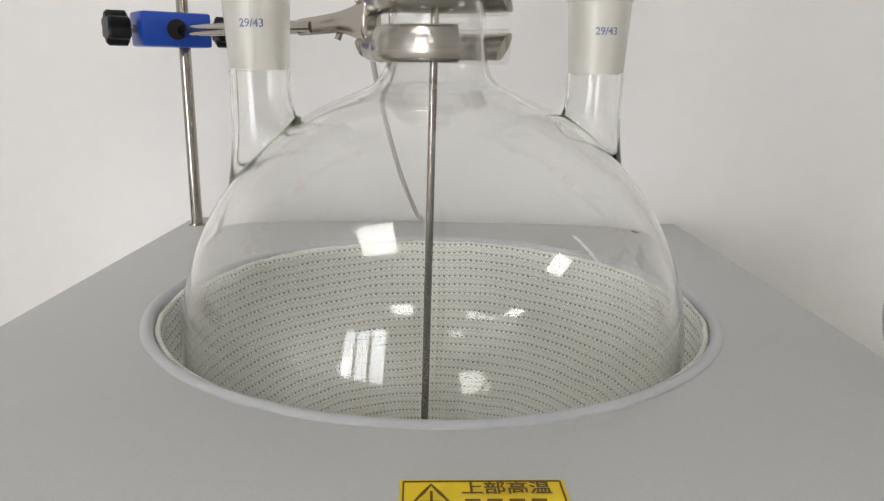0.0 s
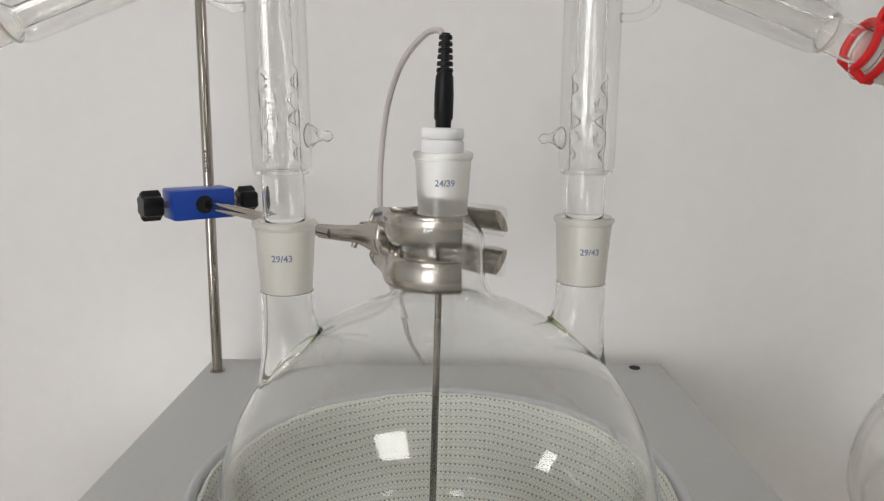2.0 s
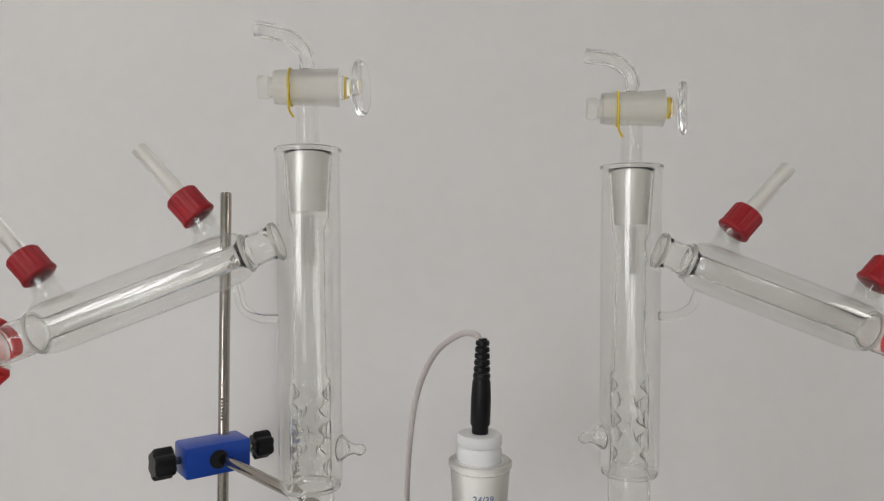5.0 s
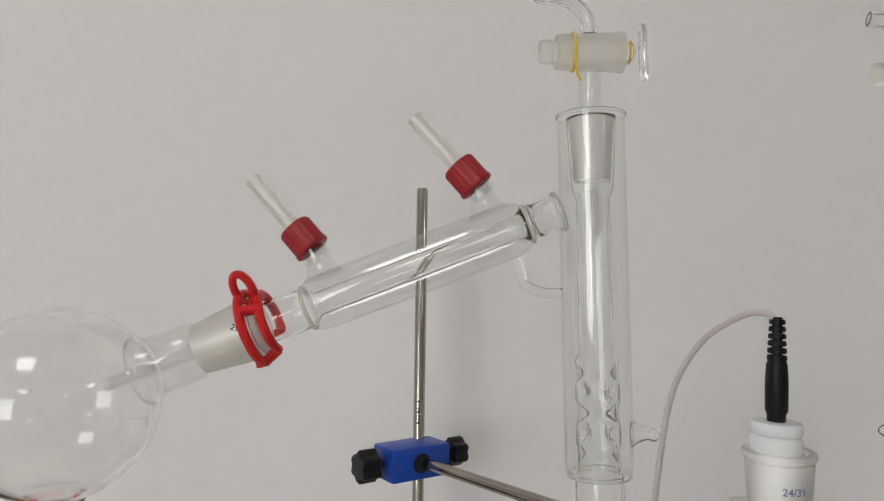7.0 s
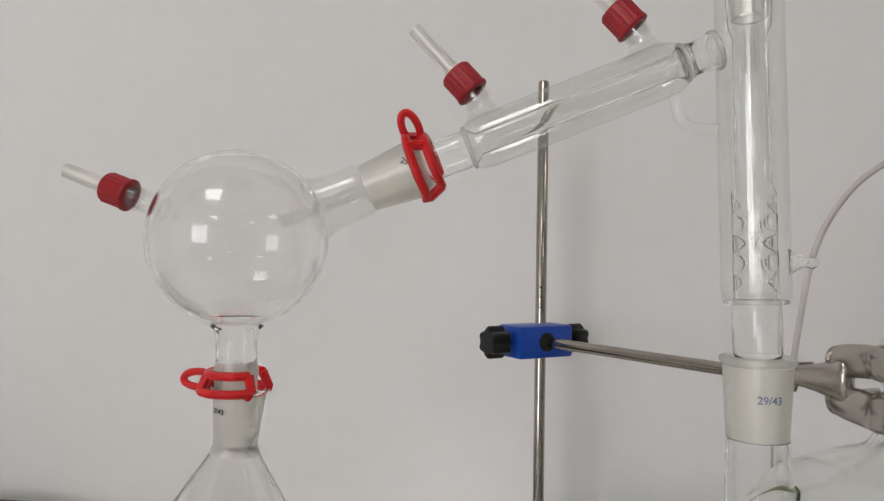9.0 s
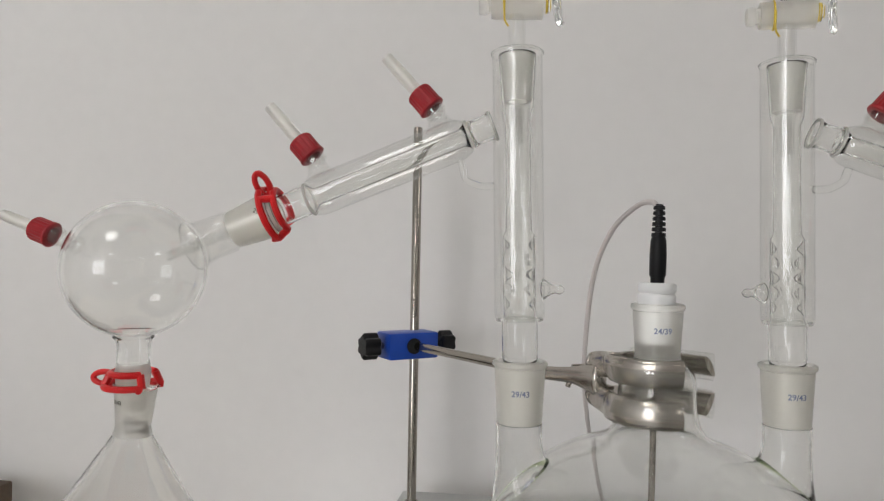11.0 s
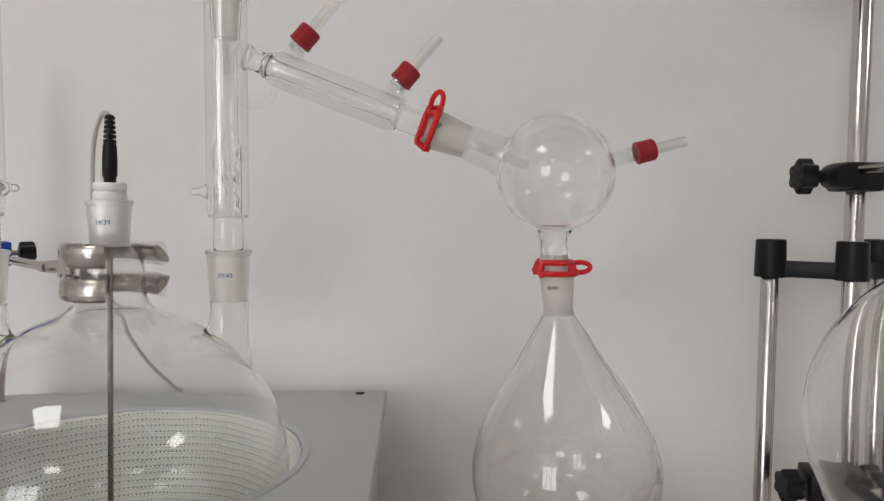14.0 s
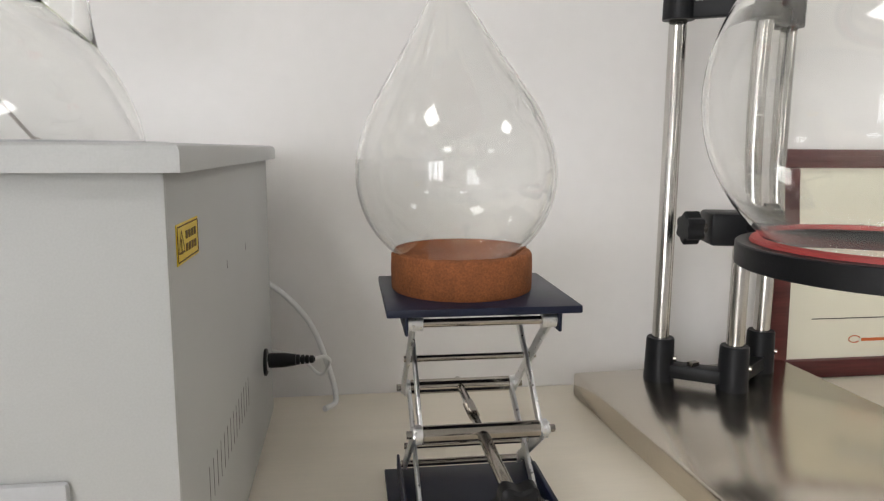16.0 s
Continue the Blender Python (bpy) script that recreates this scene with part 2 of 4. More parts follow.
def lathe(profile, seg=48, bm=None, m=None, closed=True, wobble=None):
    """Turn a profile of (radius, height) about z. closed: the profile is a loop (a solid shell)."""
    bm = bm or bmesh.new()
    m = m or Matrix()
    rings = []
    for r, z in profile:
        if r < 1e-6:
            rings.append([bm.verts.new(m @ Vector((0, 0, z)))])
            continue
        ring = []
        for i in range(seg):
            a = 2 * math.pi * i / seg
            rr, zz = (r, z) if wobble is None else wobble(r, z, a)
            ring.append(bm.verts.new(m @ Vector((rr * math.cos(a), rr * math.sin(a), zz))))
        rings.append(ring)
    pairs = list(zip(rings, rings[1:])) + ([(rings[-1], rings[0])] if closed and len(rings) > 2 and not (len(rings[0]) == 1 and len(rings[-1]) == 1) else [])
    for p, q in pairs:
        if len(p) == 1 and len(q) == 1:
            continue
        for i in range(seg):
            j = (i + 1) % seg
            if len(p) == 1:
                bm.faces.new((p[0], q[i], q[j]))
            elif len(q) == 1:
                bm.faces.new((p[i], p[j], q[0]))
            else:
                bm.faces.new((p[i], p[j], q[j], q[i]))
    return bm


def smooth_line(points, n=6):
    """A Catmull-Rom line through the points."""
    p = [Vector(q) for q in points]
    p = [2 * p[0] - p[1], *p, 2 * p[-1] - p[-2]]
    out = []
    for i in range(1, len(p) - 2):
        for k in range(n):
            t = k / n
            a, b, c, d = p[i - 1:i + 3]
            out.append(0.5 * (2 * b + (c - a) * t + (2 * a - 5 * b + 4 * c - d) * t * t + (3 * b - a - 3 * c + d) * t ** 3))
    return out + [p[-2]]


def sweep(points, r, r_in=None, seg=14, bm=None, flat=None, ring_shut=False):
    """A rod or, with r_in, a pipe along the points. r: one radius or one a point. flat: (width, height) factors of the section, across z and along z."""
    bm = bm or bmesh.new()
    pts = [Vector(q) for q in points]
    n = len(pts)
    rad = [r] * n if isinstance(r, (int, float)) else list(r)
    inn = None if r_in is None else ([r_in] * n if isinstance(r_in, (int, float)) else list(r_in))
    dirs = []
    for i in range(n):
        a, b = (pts[i - 1], pts[(i + 1) % n]) if ring_shut else (pts[max(i - 1, 0)], pts[min(i + 1, n - 1)])
        dirs.append((b - a).normalized())
    up = Vector((0, 0, 1)) if abs(dirs[0].z) < 0.95 else Vector((1, 0, 0))
    side = dirs[0].cross(up).normalized()

    def rings(radii):
        s = side.copy()
        out = []
        for p, d, q in zip(pts, dirs, radii):
            s = (s - d * s.dot(d)).normalized()
            u = s.cross(d)
            fx, fy = flat or (1, 1)
            out.append([bm.verts.new(p + q * (fx * math.cos(2 * math.pi * k / seg) * s + fy * math.sin(2 * math.pi * k / seg) * u)) for k in range(seg)])
        return out

    def skin(a, b):
        for k in range(seg):
            j = (k + 1) % seg
            bm.faces.new((a[k], a[j], b[j], b[k]))

    outer = rings(rad)
    for a, b in zip(outer, outer[1:]):
        skin(a, b)
    if ring_shut:
        skin(outer[-1], outer[0])
        return bm
    if inn:
        inner = rings(inn)
        for a, b in zip(inner, inner[1:]):
            skin(a, b)
        skin(outer[0], inner[0])
        skin(outer[-1], inner[-1])
    else:
        bm.faces.new(outer[0])
        bm.faces.new(outer[-1])
    return bm


def shell(outer, wall, first=None, last=None):
    """A closed profile for a glass vessel: the outer line and one set inwards by the wall, thinner at an open first or last end."""
    inner = []
    n = len(outer)
    for i, (r, z) in enumerate(outer):
        (r0, z0), (r1, z1) = outer[max(i - 1, 0)], outer[min(i + 1, n - 1)]
        dr, dz = r1 - r0, z1 - z0
        k = math.hypot(dr, dz) or 1
        inner.append((max(r - wall * dz / k, 0.0), z + wall * dr / k) if r > 1e-6 else (0.0, z + (wall if dr > 0 else -wall)))
    for on, idx in ((first, range(4)), (last, range(n - 1, n - 5, -1))):
        if on:
            for share, i in zip((0.08, 0.3, 0.55, 0.8), idx):
                inner[i] = tuple(o + share * (q - o) for o, q in zip(outer[i], inner[i]))
    return list(outer) + inner[::-1]


def align(at, way):
    """The pose of a thing whose z axis points along way."""
    return Matrix.Translation(at) @ Vector(way).to_track_quat("Z", "Y").to_matrix().to_4x4()


def writing(name, text, size, mat, parent, place, bend=0.0, label=""):
    """Printed words as a thin mesh in the x-y plane of place, bent round a cylinder whose axis is the writing's y."""
    cu = bpy.data.curves.new(name, "FONT")
    cu.body, cu.size, cu.align_x, cu.align_y, cu.resolution_u = text, size, "CENTER", "CENTER", 3
    cu.offset = size * 0.018
    tmp = new(name, cu)
    me = bpy.data.meshes.new_from_object(tmp.evaluated_get(bpy.context.evaluated_depsgraph_get()))
    bpy.data.objects.remove(tmp)
    for v in me.vertices:
        x, y, z = v.co
        v.co = place @ (Vector((bend * math.sin(x / bend), y, bend * (math.cos(x / bend) - 1))) if bend else Vector((x, y, z)))
    me.materials.clear()
    me.materials.append(mat)
    ob = new(name, me)
    ob.parent = parent
    return tagged(ob, label)


# ---- the room ----
X0, X1, Y0 = -3.6, 4.2, -4.2
tagged(part("floor", box((X1 - X0, WALL - Y0, 0.1), ((X0 + X1) / 2, (WALL + Y0) / 2, -0.05)), FLOOR_TILE), "grey vinyl floor of the laboratory", "floor", kind="structure")
tagged(part("ceiling", box((X1 - X0 + 0.4, WALL - Y0 + 0.4, 0.1), ((X0 + X1) / 2, (WALL + Y0) / 2, CEILING + 0.05)), CEIL_PAINT), "plain white ceiling", "ceiling", kind="structure")
tagged(part("wall_north", box((X1 - X0 + 0.4, 0.15, CEILING), ((X0 + X1) / 2, WALL + 0.075, CEILING / 2)), WALL_PAINT), "off-white painted plaster wall behind the bench", "wall", kind="structure")
tagged(part("wall_west", box((0.15, WALL - Y0, CEILING), (X0 - 0.075, (WALL + Y0) / 2, CEILING / 2)), WALL_PAINT), "off-white painted side wall", "wall", kind="structure")
tagged(part("wall_east", box((0.15, WALL - Y0, CEILING), (X1 + 0.075, (WALL + Y0) / 2, CEILING / 2)), WALL_PAINT), "off-white painted side wall", "wall", kind="structure")
WX0, WX1, WZ0, WZ1 = -3.5, -1.45, 0.65, 2.55
bm = box((WX0 - X0 + 0.2, 0.15, CEILING), ((WX0 + X0 - 0.2) / 2, Y0 - 0.075, CEILING / 2))
box((X1 + 0.2 - WX1, 0.15, CEILING), ((X1 + 0.2 + WX1) / 2, Y0 - 0.075, CEILING / 2), bm=bm)
box((WX1 - WX0, 0.15, WZ0), ((WX0 + WX1) / 2, Y0 - 0.075, WZ0 / 2), bm=bm)
box((WX1 - WX0, 0.15, CEILING - WZ1), ((WX0 + WX1) / 2, Y0 - 0.075, (CEILING + WZ1) / 2), bm=bm)
tagged(part("wall_south", bm, WALL_PAINT), "off-white painted wall with a window", "wall", kind="structure")
win = thing("window_1", (0, 0, 0), "white framed window with three tall panes", "window", kind="structure")
for i in range(4):
    part("window_frame", box((0.13, 0.06, WZ1 - WZ0), (WX0 + 0.065 + i * (WX1 - WX0 - 0.13) / 3, Y0 - 0.02, (WZ0 + WZ1) / 2), 0.006), LAMP_FRAME, win)
for z in (WZ0 + 0.03, WZ1 - 0.03):
    part("window_frame", box((WX1 - WX0, 0.055, 0.06), ((WX0 + WX1) / 2, Y0 - 0.02, z), 0.006), LAMP_FRAME, win)
area = bpy.data.lights.new("window_daylight", "AREA")
area.shape, area.size, area.size_y, area.energy, area.color = "RECTANGLE", WX1 - WX0 - 0.02, WZ1 - WZ0 - 0.02, WINDOW_WATTS, (0.97, 0.97, 1.0)
new("window_daylight", area).matrix_basis = pose((WX0 + WX1) / 2, Y0 - 0.12, (WZ0 + WZ1) / 2, 90, 0, 0)
for x, y in ((-0.84, -0.79), (2.52, -0.76), (-0.84, -3.1), (2.52, -3.1)):
    lamp = thing("ceiling_light", (x, y, CEILING), "square white flush ceiling light panel, lit", "ceiling light", "ceiling light panels")
    f = 0.31
    bm = bmesh.new()
    for sx, sy, w, d in ((0, f, 2 * f + 0.03, 0.03), (0, -f, 2 * f + 0.03, 0.03), (f, 0, 0.03, 2 * f - 0.03), (-f, 0, 0.03, 2 * f - 0.03)):
        box((w, d, 0.03), (sx, sy, -0.015), 0.003, bm=bm)
    part("frame", bm, LAMP_FRAME, lamp)
    part("diffuser", box((2 * f - 0.03, 2 * f - 0.03, 0.012), (0, 0, -0.012)), LAMP_GLOW, lamp)

bench = thing("lab_bench", (0.2, 0, 0), "long cream laminate laboratory bench against the wall", "bench")
part("worktop", box((2.8, 0.79, 0.03), (0, WALL - 0.397, DESK - 0.015), 0.003), DESK_TOP, bench, "cream laminate worktop with faint grain")
for x in (-1.37, 0, 1.37):
    part("side_panel", box((0.03, 0.7, DESK - 0.03), (x, WALL - 0.36, (DESK - 0.03) / 2), 0.002), DESK_LEG, bench)


# ---- heating mantle ----
FX, FY, FZ, FR = -0.0042, 0.3865, 1.0535, 0.1396
RX, RY = -0.0045, 0.3805
MX0, MX1, MY0, MY1, MTOP = -0.223, 0.2085, 0.174, 0.606, 1.071
TIP = -0.75    # the mantle stands a little lower at its back
mantle = thing("heating_mantle", ((MX0 + MX1) / 2, (MY0 + MY1) / 2, DESK), "grey powder-coated heating mantle with a woven bowl", "heating mantle", rot=(TIP, 0, 0))
mc = Vector(((MX0 + MX1) / 2, (MY0 + MY1) / 2, DESK))
hx, hy = RX - mc.x, RY - mc.y


def lid_with_hole(w, d, z0, z1, r, seg=96, bevel=0.004):
    """A rectangular plate with a round hole at (hx, hy)."""
    bm = bmesh.new()
    loops = []
    for z, inset in ((z0, 0.0), (z1 - bevel, 0.0), (z1 - bevel * 0.3, bevel * 0.3), (z1, bevel)):
        ring = []
        for i in range(seg):
            a = 2 * math.pi * (i + 0.5) / seg
            c, s = math.cos(a), math.sin(a)
            ex0, ex1, ey0, ey1 = -w / 2 + inset - hx, w / 2 - inset - hx, -d / 2 + inset - hy, d / 2 - inset - hy
            k = min((ex1 / c if c > 1e-9 else ex0 / c if c < -1e-9 else 9), (ey1 / s if s > 1e-9 else ey0 / s if s < -1e-9 else 9))
            ring.append(Vector((hx + k * c, hy + k * s, z)))
        # bring the points nearest to the corners onto them
        for ex in (-w / 2 + inset, w / 2 - inset):
            for ey in (-d / 2 + inset, d / 2 - inset):
                q = min(ring, key=lambda p: (p.x - ex) ** 2 + (p.y - ey) ** 2)
                q.x, q.y = ex, ey
        loops.append([bm.verts.new(p) for p in ring])
    for z in (z1, z0):
        loops.append([bm.verts.new((hx + r * math.cos(2 * math.pi * (i + 0.5) / seg), hy + r * math.sin(2 * math.pi * (i + 0.5) / seg), z)) for i in range(seg)])
    for a, b in zip(loops, loops[1:] + loops[:1]):
        for i in range(seg):
            j = (i + 1) % seg
            bm.faces.new((a[i], a[j], b[j], b[i]))
    return bm


H = MTOP - DESK
part("lid", lid_with_hole(MX1 - MX0, MY1 - MY0, H - 0.0135, H, 0.1535), PAINT_GREY, mantle, sharp=30)
bw, bd = MX1 - MX0 - 0.018, MY1 - MY0 - 0.018
for name, sx, sy, w, d in (("front_panel", 0, -bd / 2, bw, 0.004), ("back_panel", 0, bd / 2, bw, 0.004), ("side_panel", -bw / 2 + 0.002, 0, 0.004, bd - 0.004), ("side_panel", bw / 2 - 0.002, 0, 0.004, bd - 0.004)):
    part(name, box((w, d, H - 0.0235), (sx, sy, 0.01 + (H - 0.0235) / 2), 0.001), PAINT_GREY, mantle)
for sx in (-1, 1):
    for sy in (-1, 1):
        part("foot", lathe([(0, 0), (0.012, 0), (0.014, 0.011), (0, 0.011)], 20, m=pose(sx * (bw / 2 - 0.03), sy * (bd / 2 - 0.03), 0), closed=False), BLACK, mantle)
HOLE = (0.1795, 0.59)
# trim ring round the bowl
ring = [(0.1502, -0.0105), (0.1504, -0.004), (0.1508, -0.0004), (0.1518, 0.0014), (0.1534, 0.0021), (0.1554, 0.0018), (0.1568, 0.0008), (0.1572, -0.0008), (0.153, -0.0105)]
part("trim_ring", lathe([(r, H + z) for r, z in ring], 120, m=pose(hx, hy, 0)), TRIM_RING, mantle, "pale grey ring round the bowl")


def bowl():
    prof = [(0.1504, H - 0.006), (0.15, H - 0.0022), (0.1488, H - 0.0008), (0.1474, H - 0.002), (0.1464, H - 0.007)]
    cz, br = FZ - DESK - 0.001, FR + 0.0026
    prof += [(br * math.cos(radians(a)) + max(0, 0.0075 * (1 - a / -40)), cz + br * math.sin(radians(a))) for a in range(-4, -88, -3)]
    prof.append((0.004, cz - br))
    seg = 180
    bm = bmesh.new()
    layer = bm.loops.layers.uv.new("UVMap")
    rings, dist, s = [], [], 0.0
    for i, (r, z) in enumerate(prof):
        if i:
            s += math.hypot(r - prof[i - 1][0], z - prof[i - 1][1])
        dist.append(s)
        ring = []
        for k in range(seg):
            a = 2 * math.pi * k / seg
            soft = noise.noise((6 * math.cos(a), 6 * math.sin(a), s * 18)) * 0.0013 * min(1, 0.25 + s * 25) + (noise.noise((30 * math.cos(a), 30 * math.sin(a), 3)) * 0.0008 if i < 5 else 0)
            ring.append(bm.verts.new((hx + (r + soft) * math.cos(a), hy + (r + soft) * math.sin(a), z + (soft * 0.9 if 0 < i < 5 else 0))))
        rings.append(ring)
    for i in range(len(rings) - 1):
        for k in range(seg):
            j = (k + 1) % seg
            f = bm.faces.new((rings[i][k], rings[i][j], rings[i + 1][j], rings[i + 1][k]))
            for loop, (kk, ii) in zip(f.loops, ((k, i), (k + 1, i), (k + 1, i + 1), (k, i + 1))):
                loop[layer].uv = (0.139 * 2 * math.pi * kk / seg, dist[ii])
    return bm


part("heating_bowl", bowl(), KNIT, mantle, "off-white knitted glass-fibre heating bowl", sharp=180)
# louvre slots, screw slots, control panel, sockets
side = bw / 2
for i in range(14):
    part("vent_slot", box((0.003, 0.0018, 0.026), (side - 0.0013, 0.25 + i * 0.0128 - mc.y, 0.869 - DESK), 0.001), DARK, mantle)
for y in (0.43, 0.34):
    part("screw_slot", box((0.003, 0.0016, 0.007), (side - 0.0013, y - mc.y, 0.9885 - DESK), 0.0008), DARK, mantle)
panel = part("control_panel", box((0.385, 0.006, 0.108), (-0.036, -bd / 2 - 0.004, 0.911 - DESK - 0.054), 0.003), TRIM_RING, mantle, "recessed pale grey control panel")
for i, x in enumerate((-0.1, 0.0, 0.09)):
    part("knob", lathe([(0, 0), (0.014, 0), (0.013, 0.014), (0.011, 0.016), (0, 0.016)], 28, m=pose(-0.036 + x, -bd / 2 - 0.007, 0.06, 90), closed=False), BLACK, panel)
part("rod_hole", lathe([(0, 0.0), (0.0052, 0.0), (0.0052, 0.0006), (0, 0.0006)], 24, m=pose(HOLE[0] - mc.x, HOLE[1] - mc.y, H), closed=False), DARK, mantle, "empty dark rod hole")
part("socket", lathe([(0, 0), (0.0085, 0), (0.0085, 0.004), (0.006, 0.005), (0, 0.005)], 24, m=pose(side, 0.532 - mc.y, 0.858 - DESK, 0, 90), closed=False), ALU, mantle, "round metal socket")


def sticker(name, parent, place, w, h, words, bars):
    """A yellow warning label in the x-y plane of place."""
    ob = part(name, box((w, h, 0.0004), (0, 0, 0), 0.0, rot=(0, 0, 0)), YELLOW, parent, "yellow warning sticker")
    ob.matrix_basis = place
    t = h * 0.035
    bm = bmesh.new()
    for x, y, a, b in ((0, h / 2 - 2 * t, w - 4 * t, t), (0, -h / 2 + 2 * t, w - 4 * t, t), (w / 2 - 2 * t, 0, t, h - 5 * t), (-w / 2 + 2 * t, 0, t, h - 5 * t)):
        box((a, b, 0.0003), (x, y, 0.0003), bm=bm)
    part("border", bm, INK_BROWN, ob)
    tri = bmesh.new()
    c, s = Vector((-w * 0.31, -h * 0.04, 0.0004)), h * 0.36
    p = [c + Vector((s * math.cos(radians(a)), s * math.sin(radians(a)), 0)) for a in (90, 210, 330)]
    sweep([p[0], p[0].lerp(p[1], 0.5), p[1], p[1].lerp(p[2], 0.5), p[2], p[2].lerp(p[0], 0.5)], h * 0.04, seg=6, bm=tri, flat=(1, 0.1), ring_shut=True)
    box((h * 0.05, h * 0.22, 0.0003), (c.x, c.y + h * 0.04, 0.0003), bm=tri)
    box((h * 0.05, h * 0.05, 0.0003), (c.x, c.y - h * 0.11, 0.0003), bm=tri)
    part("warning_triangle", tri, INK_BROWN, ob)
    if words:
        writing("writing", words, h * 0.42, INK_BROWN, ob, pose(w * 0.14, h * 0.17, 0.0005))
    for y, n in bars:
        bm = bmesh.new()
        for i in range(n):
            box((w * 0.09, h * 0.2, 0.0003), (-w * 0.07 + i * w * 0.13, y * h, 0.0003), bm=bm)
        part("writing_bar", bm, INK_BROWN, ob)
    return ob


sticker("warning_sticker", mantle, pose(0.0138 - mc.x, 0.1826 - mc.y, H + 0.0004, 0, 0, 2), 0.0515, 0.0168, "上部高温", [(-0.24, 4)])
sticker("warning_sticker", mantle, pose(side + 0.0004, 0.222 - mc.y, 1.021 - DESK, 90, 0, 90), 0.05, 0.0205, "", [(0.16, 4), (-0.16, 4)])

cable = smooth_line([(0.14, 0.612, 0.93), (0.19, 0.632, 0.918), (0.235, 0.632, 0.875), (0.258, 0.63, 0.82), (0.267, 0.625, 0.779), (0.255, 0.6, 0.778)], 8)
tagged(part("power_cable", sweep(cable, 0.0033, seg=10), WHITE_CABLE), "white power cable looping down behind the heating mantle", "cable")
part("socket_flange", lathe([(0.0085, 0.0), (0.0135, 0.0), (0.0135, 0.0022), (0.012, 0.003), (0.0085, 0.003)], 28, m=pose(side, 0.532 - mc.y, 0.858 - DESK, 0, 90)), BLACK, mantle, "round black socket flange")
plug = thing("sensor_plug", (0.203, 0.532, 0.858), "black ribbed plug in the side socket of the mantle", "plug", rot=(0, 90, 0))
part("body", lathe([(0, 0), (0.007, 0), (0.0075, 0.003), (0.0072, 0.016), (0.006, 0.024), (0.0058, 0.027), (0, 0.027)], 20, closed=False), BLACK, plug)
for i in range(4):
    part("rib", lathe([(0.002, 0.0275 + i * 0.0045), (0.0052 - i * 0.0004, 0.0275 + i * 0.0045), (0.0052 - i * 0.0004, 0.0305 + i * 0.0045), (0.002, 0.032 + i * 0.0045)], 16), BLACK, plug)
part("core", lathe([(0, 0.025), (0.0032, 0.025), (0.0024, 0.046), (0, 0.046)], 12, closed=False), BLACK, plug)
lead = smooth_line([(0.247, 0.532, 0.858), (0.258, 0.545, 0.856), (0.262, 0.575, 0.84), (0.25, 0.61, 0.815), (0.225, 0.63, 0.83), (0.18, 0.634, 0.84)], 8)
tagged(part("sensor_cable", sweep(lead, 0.0019, seg=8), WHITE_CABLE), "thin white sensor cable from the plug", "cable")


# ---- round three-neck flask ----
NECKS = ((-0.0962, 0.3747), (0.0846, 0.4042))
flask = thing("round_flask", (FX, FY, FZ - FR), "large clear three-neck round-bottom glass flask in the mantle", "flask")
fz = FR      # height of the centre over the base
ball = [(0.0, 0.0)] + [(FR * math.cos(radians(a)), fz + FR * math.sin(radians(a))) for a in range(-86, 73, 3)]
ball += [(0.0392, fz + 0.1346), (0.0347, fz + 0.137), (0.0311, fz + 0.1402), (0.0285, fz + 0.1444), (0.0268, fz + 0.15), (0.0259, fz + 0.159),
         (0.0256, fz + 0.1725), (0.0248, fz + 0.1778), (0.022, fz + 0.183), (0.0178, fz + 0.1868), (0.0154, fz + 0.1898), (0.0146, fz + 0.192)]
part("bulb", lathe(shell(ball, 0.0024, last=True), 128), GLASS, flask, sharp=180)
Z24 = FR + 0.1923
part("socket", lathe([(0.0155, Z24 - 0.0026), (0.0147, Z24), (0.0166, Z24 + 0.029), (0.0138, Z24 + 0.029), (0.0119, Z24 + 0.001), (0.0146, Z24), (0.0153, Z24 - 0.0027)], 48), FROST_SOFT, flask, "ground-glass 24/39 socket")
part("rim", lathe([(0.0166, Z24 + 0.0293), (0.0178, Z24 + 0.031), (0.0176, Z24 + 0.0335), (0.016, Z24 + 0.0342), (0.014, Z24 + 0.0335), (0.0138, Z24 + 0.0293)], 48), FROST_SOFT, flask)
writing("printed_mark", "24/39", 0.0052, INK_BLUE, flask, pose(0.0011, -0.01592, Z24 + 0.0165, 93.7, 0, 4), 0.01595)
for i in range(5):
    q = Vector((0.0585 + 0.0016 * i, -0.0955 + 0.0012 * (i % 2), 0.0735 - 0.0018 * i)).normalized()
    m = align(q * (FR + 0.0003) + Vector((0, 0, fz)), q)
    part("printed_line", box((0.0005, 0.0045 + 0.002 * (i % 2), 0.0002), (0, 0, 0), bm=None, rot=(0, 0, 35)), WHITE_PTFE, flask).matrix_basis = m
SOCK0, SOCK1 = 1.198, 1.238     # lower and upper end of the 29/43 sockets
